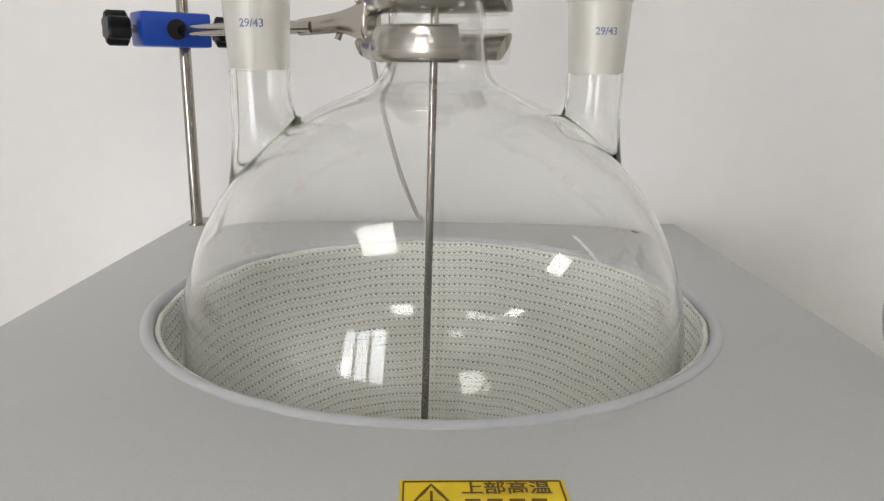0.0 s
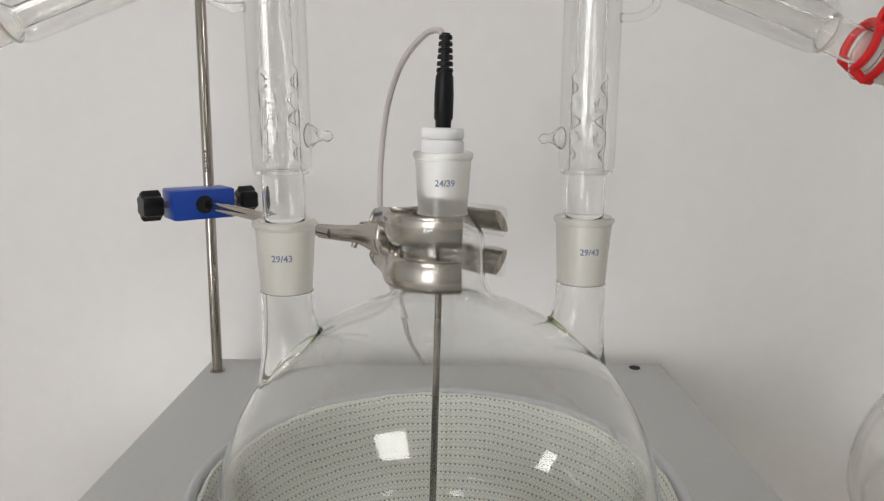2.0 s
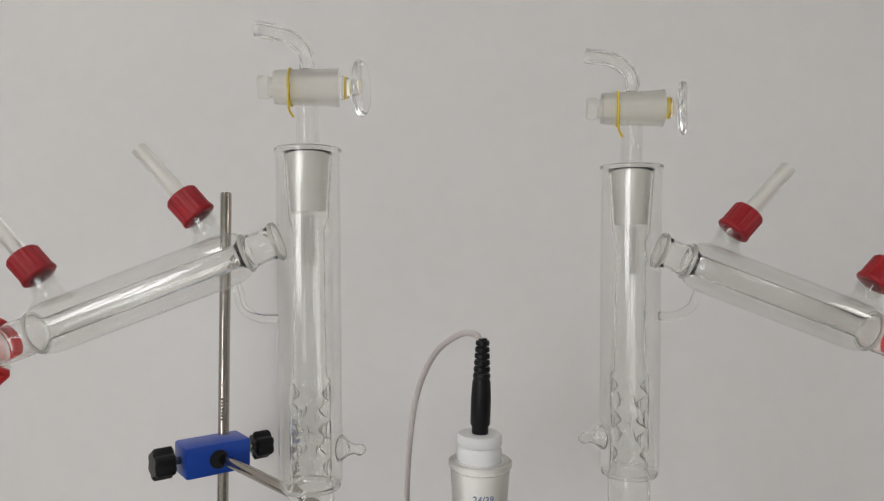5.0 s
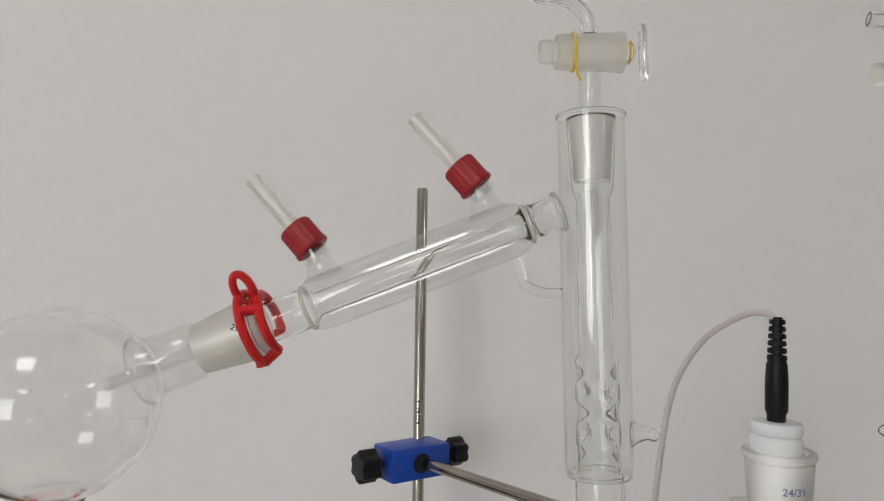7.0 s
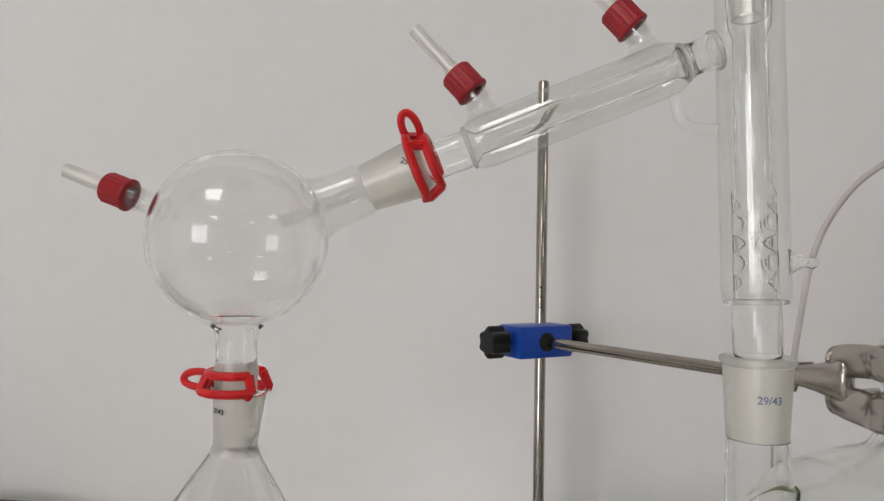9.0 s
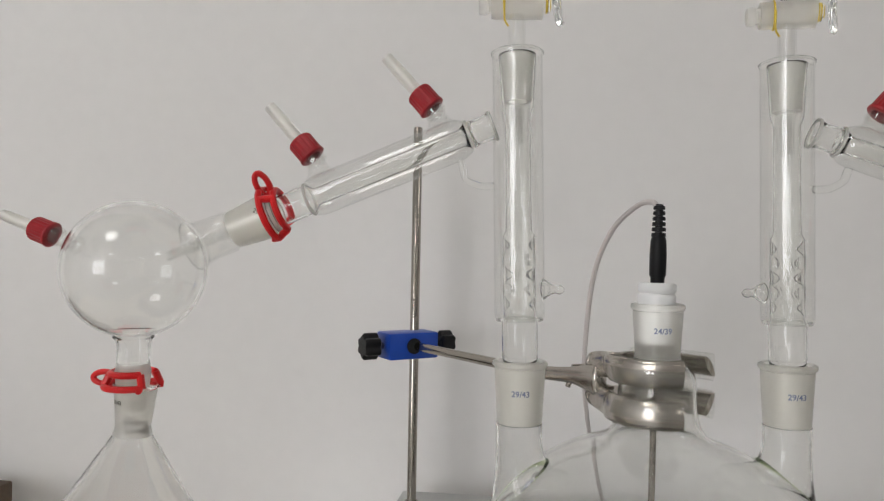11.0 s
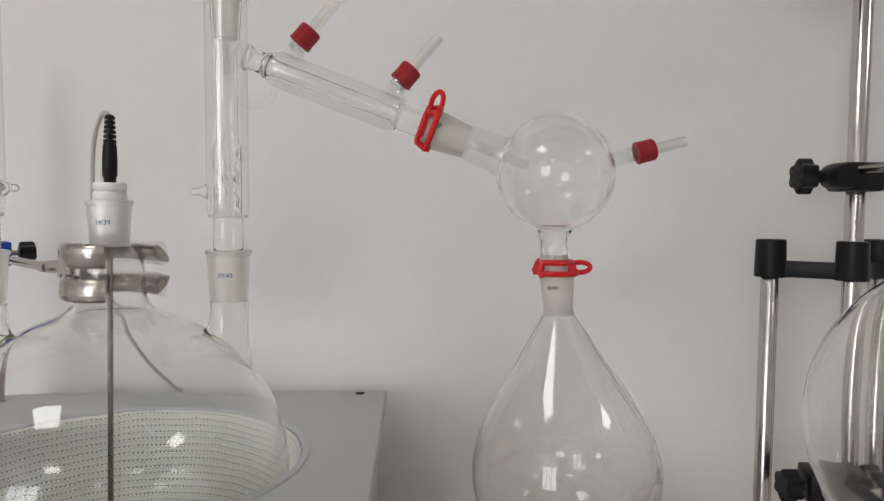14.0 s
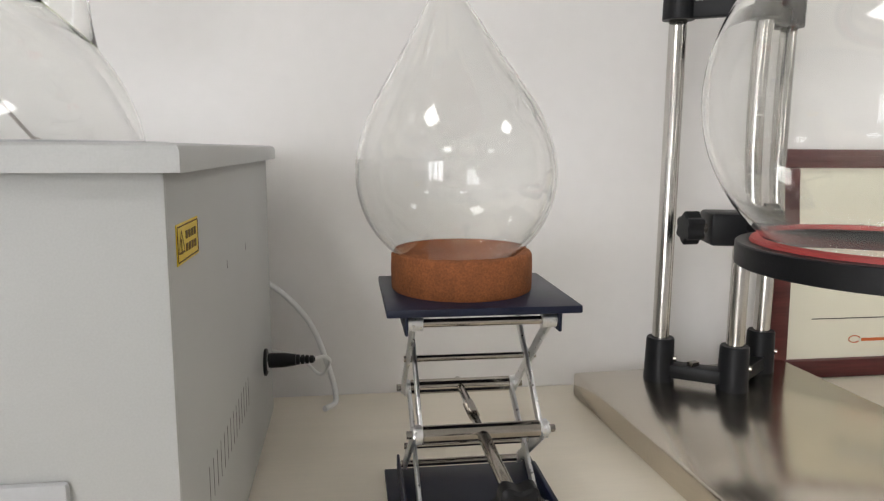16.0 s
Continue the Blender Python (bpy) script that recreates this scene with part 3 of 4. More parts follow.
for nx, ny in NECKS:
    ox, oy = nx - FX, ny - FY
    bm = bmesh.new()
    rings = []
    seg = 48
    way = Vector((ox, oy, 0)).normalized()
    for rr, inner in ((0.0155, False), (0.0138, True)):
        col = []
        for lev in range(9):
            f = lev / 8
            ring = []
            for k in range(seg):
                a = 2 * math.pi * k / seg
                flare = 1 + (0.24 if not inner else 0.38) * (1 - f) ** 4
                x, y = ox + rr * flare * math.cos(a), oy + rr * flare * math.sin(a)
                d2 = min(x * x + y * y, (FR * 0.995) ** 2)
                low = math.sqrt(FR * FR - d2) + fz + (0.0004 if not inner else 0.0006)
                top = SOCK0 - (FZ - FR) - 0.0004
                ring.append(bm.verts.new((x, y, low + (top - low) * f)))
            col.append(ring)
        rings.append(col)
    for col in rings:
        for a, b in zip(col, col[1:]):
            for k in range(seg):
                bm.faces.new((a[k], a[(k + 1) % seg], b[(k + 1) % seg], b[k]))
    for lev in (0, -1):
        a, b = rings[0][lev], rings[1][lev]
        for k in range(seg):
            bm.faces.new((a[k], a[(k + 1) % seg], b[(k + 1) % seg], b[k]))
    neck = part("side_neck", bm, GLASS, flask, sharp=60)
    # the thick seam where the neck is fused to the bulb
    seam = []
    for k in range(40):
        a = 2 * math.pi * k / 40
        x, y = ox + 0.0188 * math.cos(a), oy + 0.0188 * math.sin(a)
        d = math.hypot(x, y)
        z = math.sqrt(max(FR * FR - min(d, FR * 0.995) ** 2, 0)) + fz
        seam.append((x, y, z + 0.0002))
    part("seam", sweep(seam, [0.00018 + 0.0017 * max(0.0, -(math.cos(2 * math.pi * k / 40) * way.x + math.sin(2 * math.pi * k / 40) * way.y)) ** 3 for k in range(40)], seg=8, ring_shut=True), WELD, neck, "greenish fused glass seam")
    s0, s1 = SOCK0 - (FZ - FR), SOCK1 - (FZ - FR)
    part("socket", lathe([(0.0152, s0), (0.0172, s1 - 0.003), (0.0148, s1 - 0.003), (0.0128, s0)], 48, m=pose(ox, oy, 0)), FROST, flask, "ground-glass 29/43 socket")
    part("rim", lathe([(0.0172, s1 - 0.0027), (0.0188, s1 - 0.001), (0.0186, s1 + 0.0012), (0.0168, s1 + 0.002), (0.0148, s1 + 0.001), (0.0148, s1 - 0.0027)], 48, m=pose(ox, oy, 0)), FROST_SOFT, flask)
    writing("printed_mark", "29/43", 0.0054, INK_BLUE, flask, pose(ox + 0.0012, oy - 0.01668, s0 + 0.0215, 93, 0, 4), 0.0168)

# ---- thermometer probe in the middle neck ----
probe = thing("temperature_probe", (FX - 0.0005, FY + 0.0025, 1.2786), "steel temperature probe with white adapter and black grip", "temperature probe", rot=(0, 0.9, 0))
part("adapter_cone", lathe([(0, -0.026), (0.0112, -0.026), (0.0132, -0.001), (0.0132, 0.0), (0, 0.0)], 40, closed=False), WHITE_PTFE, probe, "white plastic cone in the neck")
part("adapter_cap", lathe([(0, 0.0), (0.0122, 0.0), (0.0126, 0.001), (0.0126, 0.0065), (0.012, 0.0075), (0.0112, 0.0082), (0.012, 0.009), (0.0126, 0.0098), (0.0126, 0.0138), (0.0118, 0.015), (0, 0.0152)], 40, closed=False), WHITE_PTFE, probe, "white ringed plastic cap")
part("probe_rod", sweep([(0, 0, 0.016), (0, 0, -0.02), (0, 0, -0.325)], [0.0022, 0.0022, 0.0022], seg=16), STEEL, probe, "thin steel probe rod")
part("grip", lathe([(0, 0.0152), (0.0046, 0.0152), (0.0047, 0.019), (0.0056, 0.0205), (0.0057, 0.034), (0.0052, 0.044), (0.0044, 0.0465), (0, 0.0465)], 24, closed=False), BLACK, probe)
for i in range(6):
    z = 0.0465 + i * 0.0037
    part("strain_relief", lathe([(0.001, z), (0.0048 - 0.0002 * i, z), (0.005 - 0.0002 * i, z + 0.0012), (0.0046 - 0.0002 * i, z + 0.0026), (0.0026, z + 0.0028), (0.0026, z + 0.0037), (0.001, z + 0.0037)], 18), BLACK, probe)
px, py, pz = FX - 0.0005, FY + 0.0025, 1.2786
wire = smooth_line([(px, py, pz + 0.066), (px - 0.003, py + 0.003, pz + 0.0705), (px - 0.012, py + 0.014, pz + 0.0685), (px - 0.027, py + 0.035, pz + 0.052), (px - 0.038, py + 0.055, pz + 0.02), (px - 0.043, py + 0.068, pz - 0.03), (px - 0.042, py + 0.088, pz - 0.08),
                    (px - 0.03, py + 0.14, pz - 0.15), (px - 0.018, 0.59, MTOP + 0.008), (px - 0.014, 0.605, MTOP - 0.003), (px - 0.01, 0.618, 1.0), (0.03, 0.628, 0.88)], 8)
tagged(part("probe_cable", sweep(wire, 0.0019, seg=8), GREY_CABLE), "beige-grey cable of the temperature probe", "cable")

# ---- support rod, blue boss head and fork clamp ----
rod = thing("support_rod", (-0.2066, 0.5738, MTOP - 0.003), "upright polished steel support rod on the mantle", "support rod", rot=(-1.0, 0, 0))
part("rod", lathe([(0, -0.02), (0.0045, -0.02), (0.0045, 0.3685), (0.0038, 0.37), (0, 0.37)], 24, closed=False), STEEL, rod)
for i in range(7):
    part("printed_mark", box((0.0022 - 0.0006 * (i % 3), 0.0004, 0.0016), (0.0, -0.00455, 0.182 + 0.0028 * i)), INK, rod)
part("collar", lathe([(0.0046, 0.0), (0.0068, 0.0), (0.0066, 0.002), (0.0046, 0.002)], 24), STEEL, rod)


def star_knob(parent, place, mat, r=0.011, depth=0.016):
    bm = bmesh.new()
    seg, lv = 60, ((0, 0.0), (0.8, 0.0), (1, 0.0015), (1, depth - 0.002), (0.85, depth), (0, depth))
    lathe([(q * r, z) for q, z in lv], seg, bm, place, False, lambda q, z, a: (q * (1 + 0.13 * math.cos(6 * a)), z))
    return part("star_knob", bm, mat, parent)


boss = thing("boss_head", (-0.2085, 0.563, 1.2245), "blue metal boss head with two black star knobs", "boss head", rot=(0, 0, 38))
bm = box((0.052, 0.03, 0.0252), (-0.0025, 0, 0), 0.002)
part("block", bm, BLUE, boss)
part("bore", lathe([(0.0052, 0), (0.0075, 0), (0.0075, 0.0012), (0.0052, 0.0012)], 28, m=pose(-0.003, -0.0145, 0, 90)), DARK, boss)
part("bore_back", lathe([(0, 0), (0.0068, 0), (0.0068, 0.0006), (0, 0.0006)], 24, m=pose(-0.003, -0.0148, 0, 90), closed=False), DARK, boss)
part("screw", sweep([(-0.028, 0, 0), (-0.035, 0, 0)], 0.003, seg=14), STEEL, boss)
star_knob(boss, pose(-0.034, 0, 0, 0, -90), BLACK, 0.0112)
part("screw", sweep([(0.022, 0.002, 0), (0.033, 0.002, 0)], 0.003, seg=14), STEEL, boss)
star_knob(boss, pose(0.0325, 0.002, 0, 0, 90), BLACK, 0.0105, 0.015)

clamp = thing("fork_clamp", (0, 0, 1.224), "nickel-plated fork clamp with clear sleeved fingers gripping the neck", "clamp")
CX, CY = -0.0035, 0.3855
part("clamp_rod", sweep([(-0.2075, 0.5605, 0), (-0.078, 0.4335, -0.002)], 0.0041, seg=18), STEEL, clamp)
root = smooth_line([(-0.088, 0.442, -0.002), (-0.072, 0.4285, -0.001), (-0.06, 0.4195, 0.0), (-0.05, 0.412, 0.0), (-0.043, 0.4068, 0.0), (-0.0385, 0.4035, 0.0)], 6)
n = len(root) - 1
bm = sweep(root, [0.0049 + 0.0022 * i / n + 0.0115 * max(0.0, i / n - 0.35) ** 1.4 / 0.65 ** 1.4 * (1 - 0.85 * max(0.0, i / n - 0.8) ** 2 / 0.04) for i in range(n + 1)], seg=24, flat=(0.52, 1.0))
part("clamp_body", bm, CAST, clamp)
for jaw, a0, a1, rr in (("front_jaw", 172, 287, 0.0335), ("back_jaw", 150, 52, 0.0335)):
    for z in (0.0128, -0.0128):
        pts = [(-0.0475, 0.4095, z * 0.55), (-0.0425, 0.4045 if a1 > 180 else 0.411, z * 0.85)]
        pts += [(CX + rr * math.cos(radians(a0 + (a1 - a0) * i / 7)), CY + rr * math.sin(radians(a0 + (a1 - a0) * i / 7)), z) for i in range(8)]
        if a1 < 180:
            pts += [(CX + 0.036, CY + 0.012, z)]
        line = smooth_line(pts, 5)
        jaw_ob = part(jaw, sweep(line, [0.0092 * min(1.0, 0.62 + 0.08 * k) for k in range(len(line))], seg=16, flat=(0.34, 1.0)), CAST, clamp)
        tail = line[len(line) // 2 - 3:]
        end = tail[-1] + (tail[-1] - tail[-2]).normalized() * 0.002
        part("sleeve", sweep(tail + [end], 0.0097, 0.0093, seg=20, flat=(0.37, 1.0)), THIN, jaw_ob, "clear plastic sleeve")
part("pivot_screw", sweep([(-0.0585, 0.42, 0.001), (-0.053, 0.4335, 0.001)], 0.003, seg=16), STEEL, clamp)
part("wing", box((0.014, 0.003, 0.008), (-0.053, 0.434, 0.0022), 0.001, rot=(0, 0, 25)), STEEL, clamp)
part("adjusting_screw", sweep([(-0.06, 0.424, -0.003), (-0.0625, 0.4235, -0.0095)], 0.002, seg=10), STEEL, clamp)



# ---- stopcocks, condensers, receivers ----
def screw_cap(parent, at, way, hose=0.034, hose_name="hose_nozzle"):
    """A red screw cap with its clear hose nozzle; at is the middle of the cap."""
    m = align(at, way)
    bm = bmesh.new()
    lathe([(0.006, -0.0085), (0.0088, -0.0085), (0.0098, -0.0078), (0.0098, -0.0062), (0.0091, -0.0055), (0.0091, 0.0065), (0.0082, 0.008), (0.0045, 0.008)], 100, bm, m, True,
          lambda r, z, a: (r * (1 + (0.03 * math.cos(20 * a) if 0.0085 < r < 0.0095 else 0)), z))
    cap = part("screw_cap", bm, RED_CAP, parent, "red ribbed plastic screw cap", sharp=60)
    part("thread", lathe([(0.0058, -0.014), (0.0074, -0.014), (0.0074, 0.0), (0.0058, 0.0)], 28, m=m), THIN, parent)
    part(hose_name, lathe([(0.0026, 0.004), (0.0046, 0.004), (0.0046, 0.008 + hose * 0.6), (0.0042, 0.008 + hose), (0.0026, 0.008 + hose)], 24, m=m), HOSE, cap, "clear plastic hose nozzle")
    return cap


def keck_clip(at, way, label, turn=0.0):
    """Red joint clip: two open rings joined by bars, with a loop to pull it by. Its axis is way."""
    ob = thing("joint_clip", at, label, "joint clip", "red joint clips")
    m = Vector(way).to_track_quat("Z", "Y").to_matrix().to_4x4() @ pose(0, 0, 0, 0, 0, turn)
    bm = bmesh.new()
    for z, r in ((0.0046, 0.0152), (-0.0046, 0.0192)):
        pts = [m @ Vector((r * math.cos(radians(a)), r * math.sin(radians(a)), z)) for a in range(40, 325, 8)]
        sweep(pts, 0.0025, seg=8, bm=bm)
    for a in (40, 148, 212, 320):
        c, s = math.cos(radians(a)), math.sin(radians(a))
        sweep([m @ Vector((0.0152 * c, 0.0152 * s, 0.0046)), m @ Vector((0.0192 * c, 0.0192 * s, -0.0046))], 0.0028, seg=8, bm=bm)
    part("clip", bm, RED_CLIP, ob)
    loop = [m @ Vector((-0.017 - 0.0055 - 0.009 * math.cos(radians(a)), 0.0, 0.0044 * math.sin(radians(a)))) for a in range(0, 360, 18)]
    part("pull_loop", sweep(loop, 0.0022, seg=8, ring_shut=True), RED_CLIP, ob)
    for a in (48, 312):
        part("catch", sweep([m @ Vector((0.0165 * math.cos(radians(a)), 0.0165 * math.sin(radians(a)), -0.006)), m @ Vector((0.0215 * math.cos(radians(a * 1.0)), 0.0215 * math.sin(radians(a)), -0.0062))], 0.002, seg=8), RED_CLIP, ob)
    return ob


def stopcock(at, turn):
    """Glass adapter with a stopcock: a ground cone below, a bent outlet above. at is the top of the column."""
    ob = thing("stopcock_adapter", at, "clear glass stopcock adapter with a bent outlet tube", "stopcock", "stopcock adapters", rot=turn)
    part("ground_cone", lathe([(0.0066, -0.034), (0.0092, -0.034), (0.0116, -0.001), (0.009, -0.001)], 40), FROST, ob, "ground-glass cone")
    part("lower_tube", lathe([(0.0066, -0.036), (0.0045, -0.04), (0.0045, -0.062), (0.003, -0.063), (0.003, -0.038), (0.0046, 0.0), (0.0052, 0.004), (0.0048, 0.022), (0.0062, 0.026), (0.0068, 0.026), (0.006, 0.02), (0.0064, 0.002), (0.0092, 0.0), (0.009, -0.003), (0.0088, -0.0335)], 32), THIN, ob, sharp=70)
    zc = 0.034
    m = pose(0, 0, zc, 0, 90)
    part("barrel", lathe([(0.0058, -0.0175), (0.0088, -0.0175), (0.0092, -0.015), (0.0097, 0.0), (0.0102, 0.015), (0.0108, 0.0175), (0.007, 0.0175)], 40, m=m), FROST_SOFT, ob, "ground-glass stopcock barrel")
    part("plug_end", lathe([(0, -0.026), (0.0055, -0.026), (0.0062, -0.025), (0.0062, -0.0205), (0.0048, -0.0195), (0.0055, -0.0172), (0, -0.0172)], 32, m=m, closed=False), FROST_SOFT, ob)
    part("key_stem", lathe([(0, 0.0172), (0.0065, 0.0172), (0.0062, 0.0215), (0.0042, 0.0235), (0.004, 0.027), (0, 0.027)], 28, m=m, closed=False), GLASS, ob)
    part("key_gasket", lathe([(0.0052, 0.02), (0.0061, 0.02), (0.0061, 0.021), (0.0052, 0.021)], 28, m=m), YELLOW_BAND, ob, "yellow sealing ring")
    bm = bmesh.new()
    lathe([(0, -0.0022), (0.011, -0.0024), (0.0148, -0.0018), (0.0158, 0.0), (0.0148, 0.0018), (0.011, 0.0024), (0, 0.0022)], 40, bm, pose(0.0292, 0, zc, 0, 90) @ pose(0, 0, 0, 22), False, lambda r, q, a: (r * (1 - 0.28 * abs(math.sin(a)) ** 1.5), q))
    part("key_handle", bm, GLASS, ob, "flat oval glass handle", sharp=80)
    band = [m @ Vector((0.0099 * math.cos(radians(a)), 0.0099 * math.sin(radians(a)), -0.0085 + 0.0008 * math.sin(radians(a)))) for a in range(0, 360, 12)]
    part("rubber_band", sweep(band, 0.0007, seg=6, ring_shut=True), YELLOW_BAND, ob, "yellow rubber band")
    part("band_tail", sweep(smooth_line([(-0.0088, -0.0099, zc), (-0.0092, -0.0102, zc - 0.008), (-0.0088, -0.0098, zc - 0.014), (-0.0065, -0.009, zc - 0.018)], 5), 0.0007, seg=6), YELLOW_BAND, ob)
    out = smooth_line([(0, 0, zc + 0.0095), (0, 0, zc + 0.015), (-0.002, 0, zc + 0.021), (-0.0075, 0, zc + 0.0265), (-0.015, 0, zc + 0.0295), (-0.0275, 0, zc + 0.0315)], 6)
    part("outlet_tube", sweep(out, [0.0042] * (len(out) - 8) + [0.0038, 0.0042, 0.0046, 0.0046, 0.0046, 0.0046, 0.0044, 0.0042], 0.0026, seg=20), GLASS, ob)
    return ob


COL_TOP = {-1: 1.451, 1: 1.4465}    # heights of the two column tops


def condenser(x, y, s, slope, reach, root_z, caps, tilt, label):
    """A jacketed column with a slanting side condenser. s: +1 runs to +x. reach: how far, along x, the joint of the arm lies."""
    ob = thing("condenser_column", (x, y, SOCK1), label, "condenser", "condenser columns", rot=tilt)
    top = COL_TOP[s] - SOCK1
    jacket = [(0.0128, 0.0285), (0.0155, 0.029), (0.0168, 0.0312), (0.0172, 0.035), (0.0173, top - 0.006), (0.0176, top - 0.002), (0.0183, top), (0.0172, top + 0.0006), (0.0166, top - 0.001), (0.0167, top - 0.006), (0.0167, 0.036), (0.0162, 0.0325), (0.0128, 0.0298)]
    part("jacket", lathe(jacket, 64), THIN, ob, sharp=60)

    for z, r, thick in ((0.0296, 0.0149, 0.0013), (top - 0.0004, 0.0174, 0.0009)):
        part("sealed_rim", sweep([(r * math.cos(radians(a)), r * math.sin(radians(a)), z) for a in range(0, 360, 8)], thick, seg=10, ring_shut=True), GLASS, ob, "thick fused glass rim")

    def dents(r, z, a):
        k = 0.0
        if 0.034 < z < 0.086:
            k = max(0.0, math.sin((z - 0.034) / 0.052 * math.pi)) ** 0.4 * max(0, math.cos(4 * a + 0.4 + (math.pi if int((z - 0.034) / 0.0104) % 2 else 0))) ** 2 * abs(math.sin((z - 0.034) / 0.0104 * math.pi))
        return r - 0.0062 * k, z

    inner = [(0.0112, 0.0), (0.0122, 0.004), (0.0122, 0.028), (0.0105, 0.033)] + [(0.0112, 0.034 + 0.00087 * i) for i in range(61)] + [(0.0092, 0.09), (0.0088, 0.12), (0.0088, top - 0.044), (0.0108, top - 0.038), (0.0128, top - 0.004), (0.0132, top - 0.0015)]
    prof = inner + [(r - 0.0007, z) for r, z in inner[::-1]]
    part("inner_tube", lathe(prof, 48, wobble=dents), GLASS, ob, sharp=120)
    part("ground_cone", lathe([(0.0102, -0.041), (0.0124, -0.041), (0.0144, -0.001), (0.0115, 0.001), (0.0105, 0.0)], 40), FROST, ob, "ground-glass cone in the flask socket")
    # the short glass spike on the inner side
    nub = (0.0074, 0.0068, 0.0061, 0.0053, 0.0046, 0.004, 0.0035, 0.0031, 0.0028, 0.0027, 0.0029, 0.0032, 0.0033, 0.0031, 0.0026, 0.0019, 0.001)
    part("side_hook", sweep(smooth_line([(-s * 0.0162, 0, 0.05), (-s * 0.02, -0.001, 0.05), (-s * 0.0238, -0.0015, 0.0498), (-s * 0.027, -0.002, 0.0496), (-s * 0.0302, -0.002, 0.0494)], 4), nub, [r * 0.78 for r in nub], seg=20), GLASS, ob, sharp=120)
    # slanting arm
    d = Vector((s * math.cos(radians(slope)), 0, -math.sin(radians(slope))))
    u = Vector((s * math.sin(radians(slope)), 0, math.cos(radians(slope))))
    a0 = Vector((s * 0.0135, 0, root_z))
    L = reach / math.cos(radians(slope))

    def on(q):
        return a0 + d * q

    neck = [(0.003, 0.0108), (0.0055, 0.0098), (0.009, 0.009), (0.013, 0.0087), (0.017, 0.009), (0.0205, 0.0098)]
    part("arm_neck", sweep([on(q) for q, r in neck], [r for q, r in neck], [r - w for (q, r), w in zip(neck, (0.0002, 0.0012, 0.0014, 0.0014, 0.0012, 0.0002))], seg=32), GLASS, ob, sharp=120)
    j0, j1 = 0.021, L - 0.036
    jk = [(j0, 0.0098), (j0 + 0.0028, 0.0122), (j0 + 0.007, 0.0141), (j0 + 0.013, 0.0148), (j1 - 0.012, 0.0148), (j1 - 0.006, 0.0143), (j1 - 0.0025, 0.0132), (j1, 0.0114)]
    part("arm_jacket", sweep([on(q) for q, r in jk], [r for q, r in jk], [r - w for (q, r), w in zip(jk, (0.0003, 0.0005, 0.0005, 0.0005, 0.0005, 0.0005, 0.0005, 0.0003))], seg=40), THIN, ob, sharp=120)
    tp = [(j0 + 0.0015, 0.0094), (j0 + 0.006, 0.0064), (j1 - 0.006, 0.0064), (j1 - 0.0015, 0.0105), (j1 + 0.004, 0.0108), (L - 0.012, 0.0109), (L - 0.004, 0.0108)]
    part("arm_tube", sweep([on(q) for q, r in tp], [r for q, r in tp], [r - w for (q, r), w in zip(tp, (0.0002, 0.0007, 0.0007, 0.0007, 0.0008, 0.0008, 0.0008))], seg=32), GLASS, ob, sharp=120)
    for q in (0.0045, j0 + 0.0005, j1 - 0.0005):
        ring = [on(q) + (0.0112 if q > 0.05 else 0.0098) * (math.cos(2 * math.pi * k / 28) * u + math.sin(2 * math.pi * k / 28) * Vector((0, 1, 0))) for k in range(28)]
        part("seam", sweep(ring, 0.0012, seg=8, ring_shut=True), FROST_SOFT, ob)
    cone = [(L - 0.011, 0.0142), (L + 0.024, 0.0118)]
    part("arm_cone", sweep([on(q) for q, r in cone], [r for q, r in cone], [r - 0.003 for q, r in cone], seg=40), FROST, ob, "ground-glass cone of the arm")
    tip = [(L + 0.0244, 0.0098), (L + 0.028, 0.006), (L + 0.032, 0.0046), (L + 0.079, 0.0038)]
    part("drip_tip", sweep([on(q) for q, r in tip], [r for q, r in tip], [r - 0.001 for q, r in tip], seg=24), THIN, ob, sharp=120)
    # water connections
    for q, rise in caps:
        way = Vector((s * 0.655, 0, 0.755)).normalized()
        mid = on(q) + u * rise
        base = on(q - 0.0035) + u * 0.0135
        stub = smooth_line([base - u * 0.0015, base + u * 0.004, mid - way * 0.0075], 4)
        part("side_arm", sweep(stub, [0.0115 - 0.0045 * min(1, i / 5) for i in range(len(stub))], [(0.0112 if i == 0 else 0.0098) - 0.0038 * min(1, i / 5) for i in range(len(stub))], seg=24), THIN, ob, sharp=120)
        screw_cap(ob, mid, way)
    hook = smooth_line([on(j0 + 0.0125) - u * 0.0145, on(j0 + 0.0125) - u * 0.019, (s * 0.036, 0, 0.1265), (s * 0.027, 0, 0.1215), (s * 0.0168, 0, 0.121)], 6)
    part("glass_brace", sweep(hook, 0.0026, seg=14), GLASS, ob, "curved solid glass brace", sharp=120)
    m = ob.matrix_basis
    return ob, m @ on(L), m.to_3x3() @ d, m


BULB_R = 0.0503


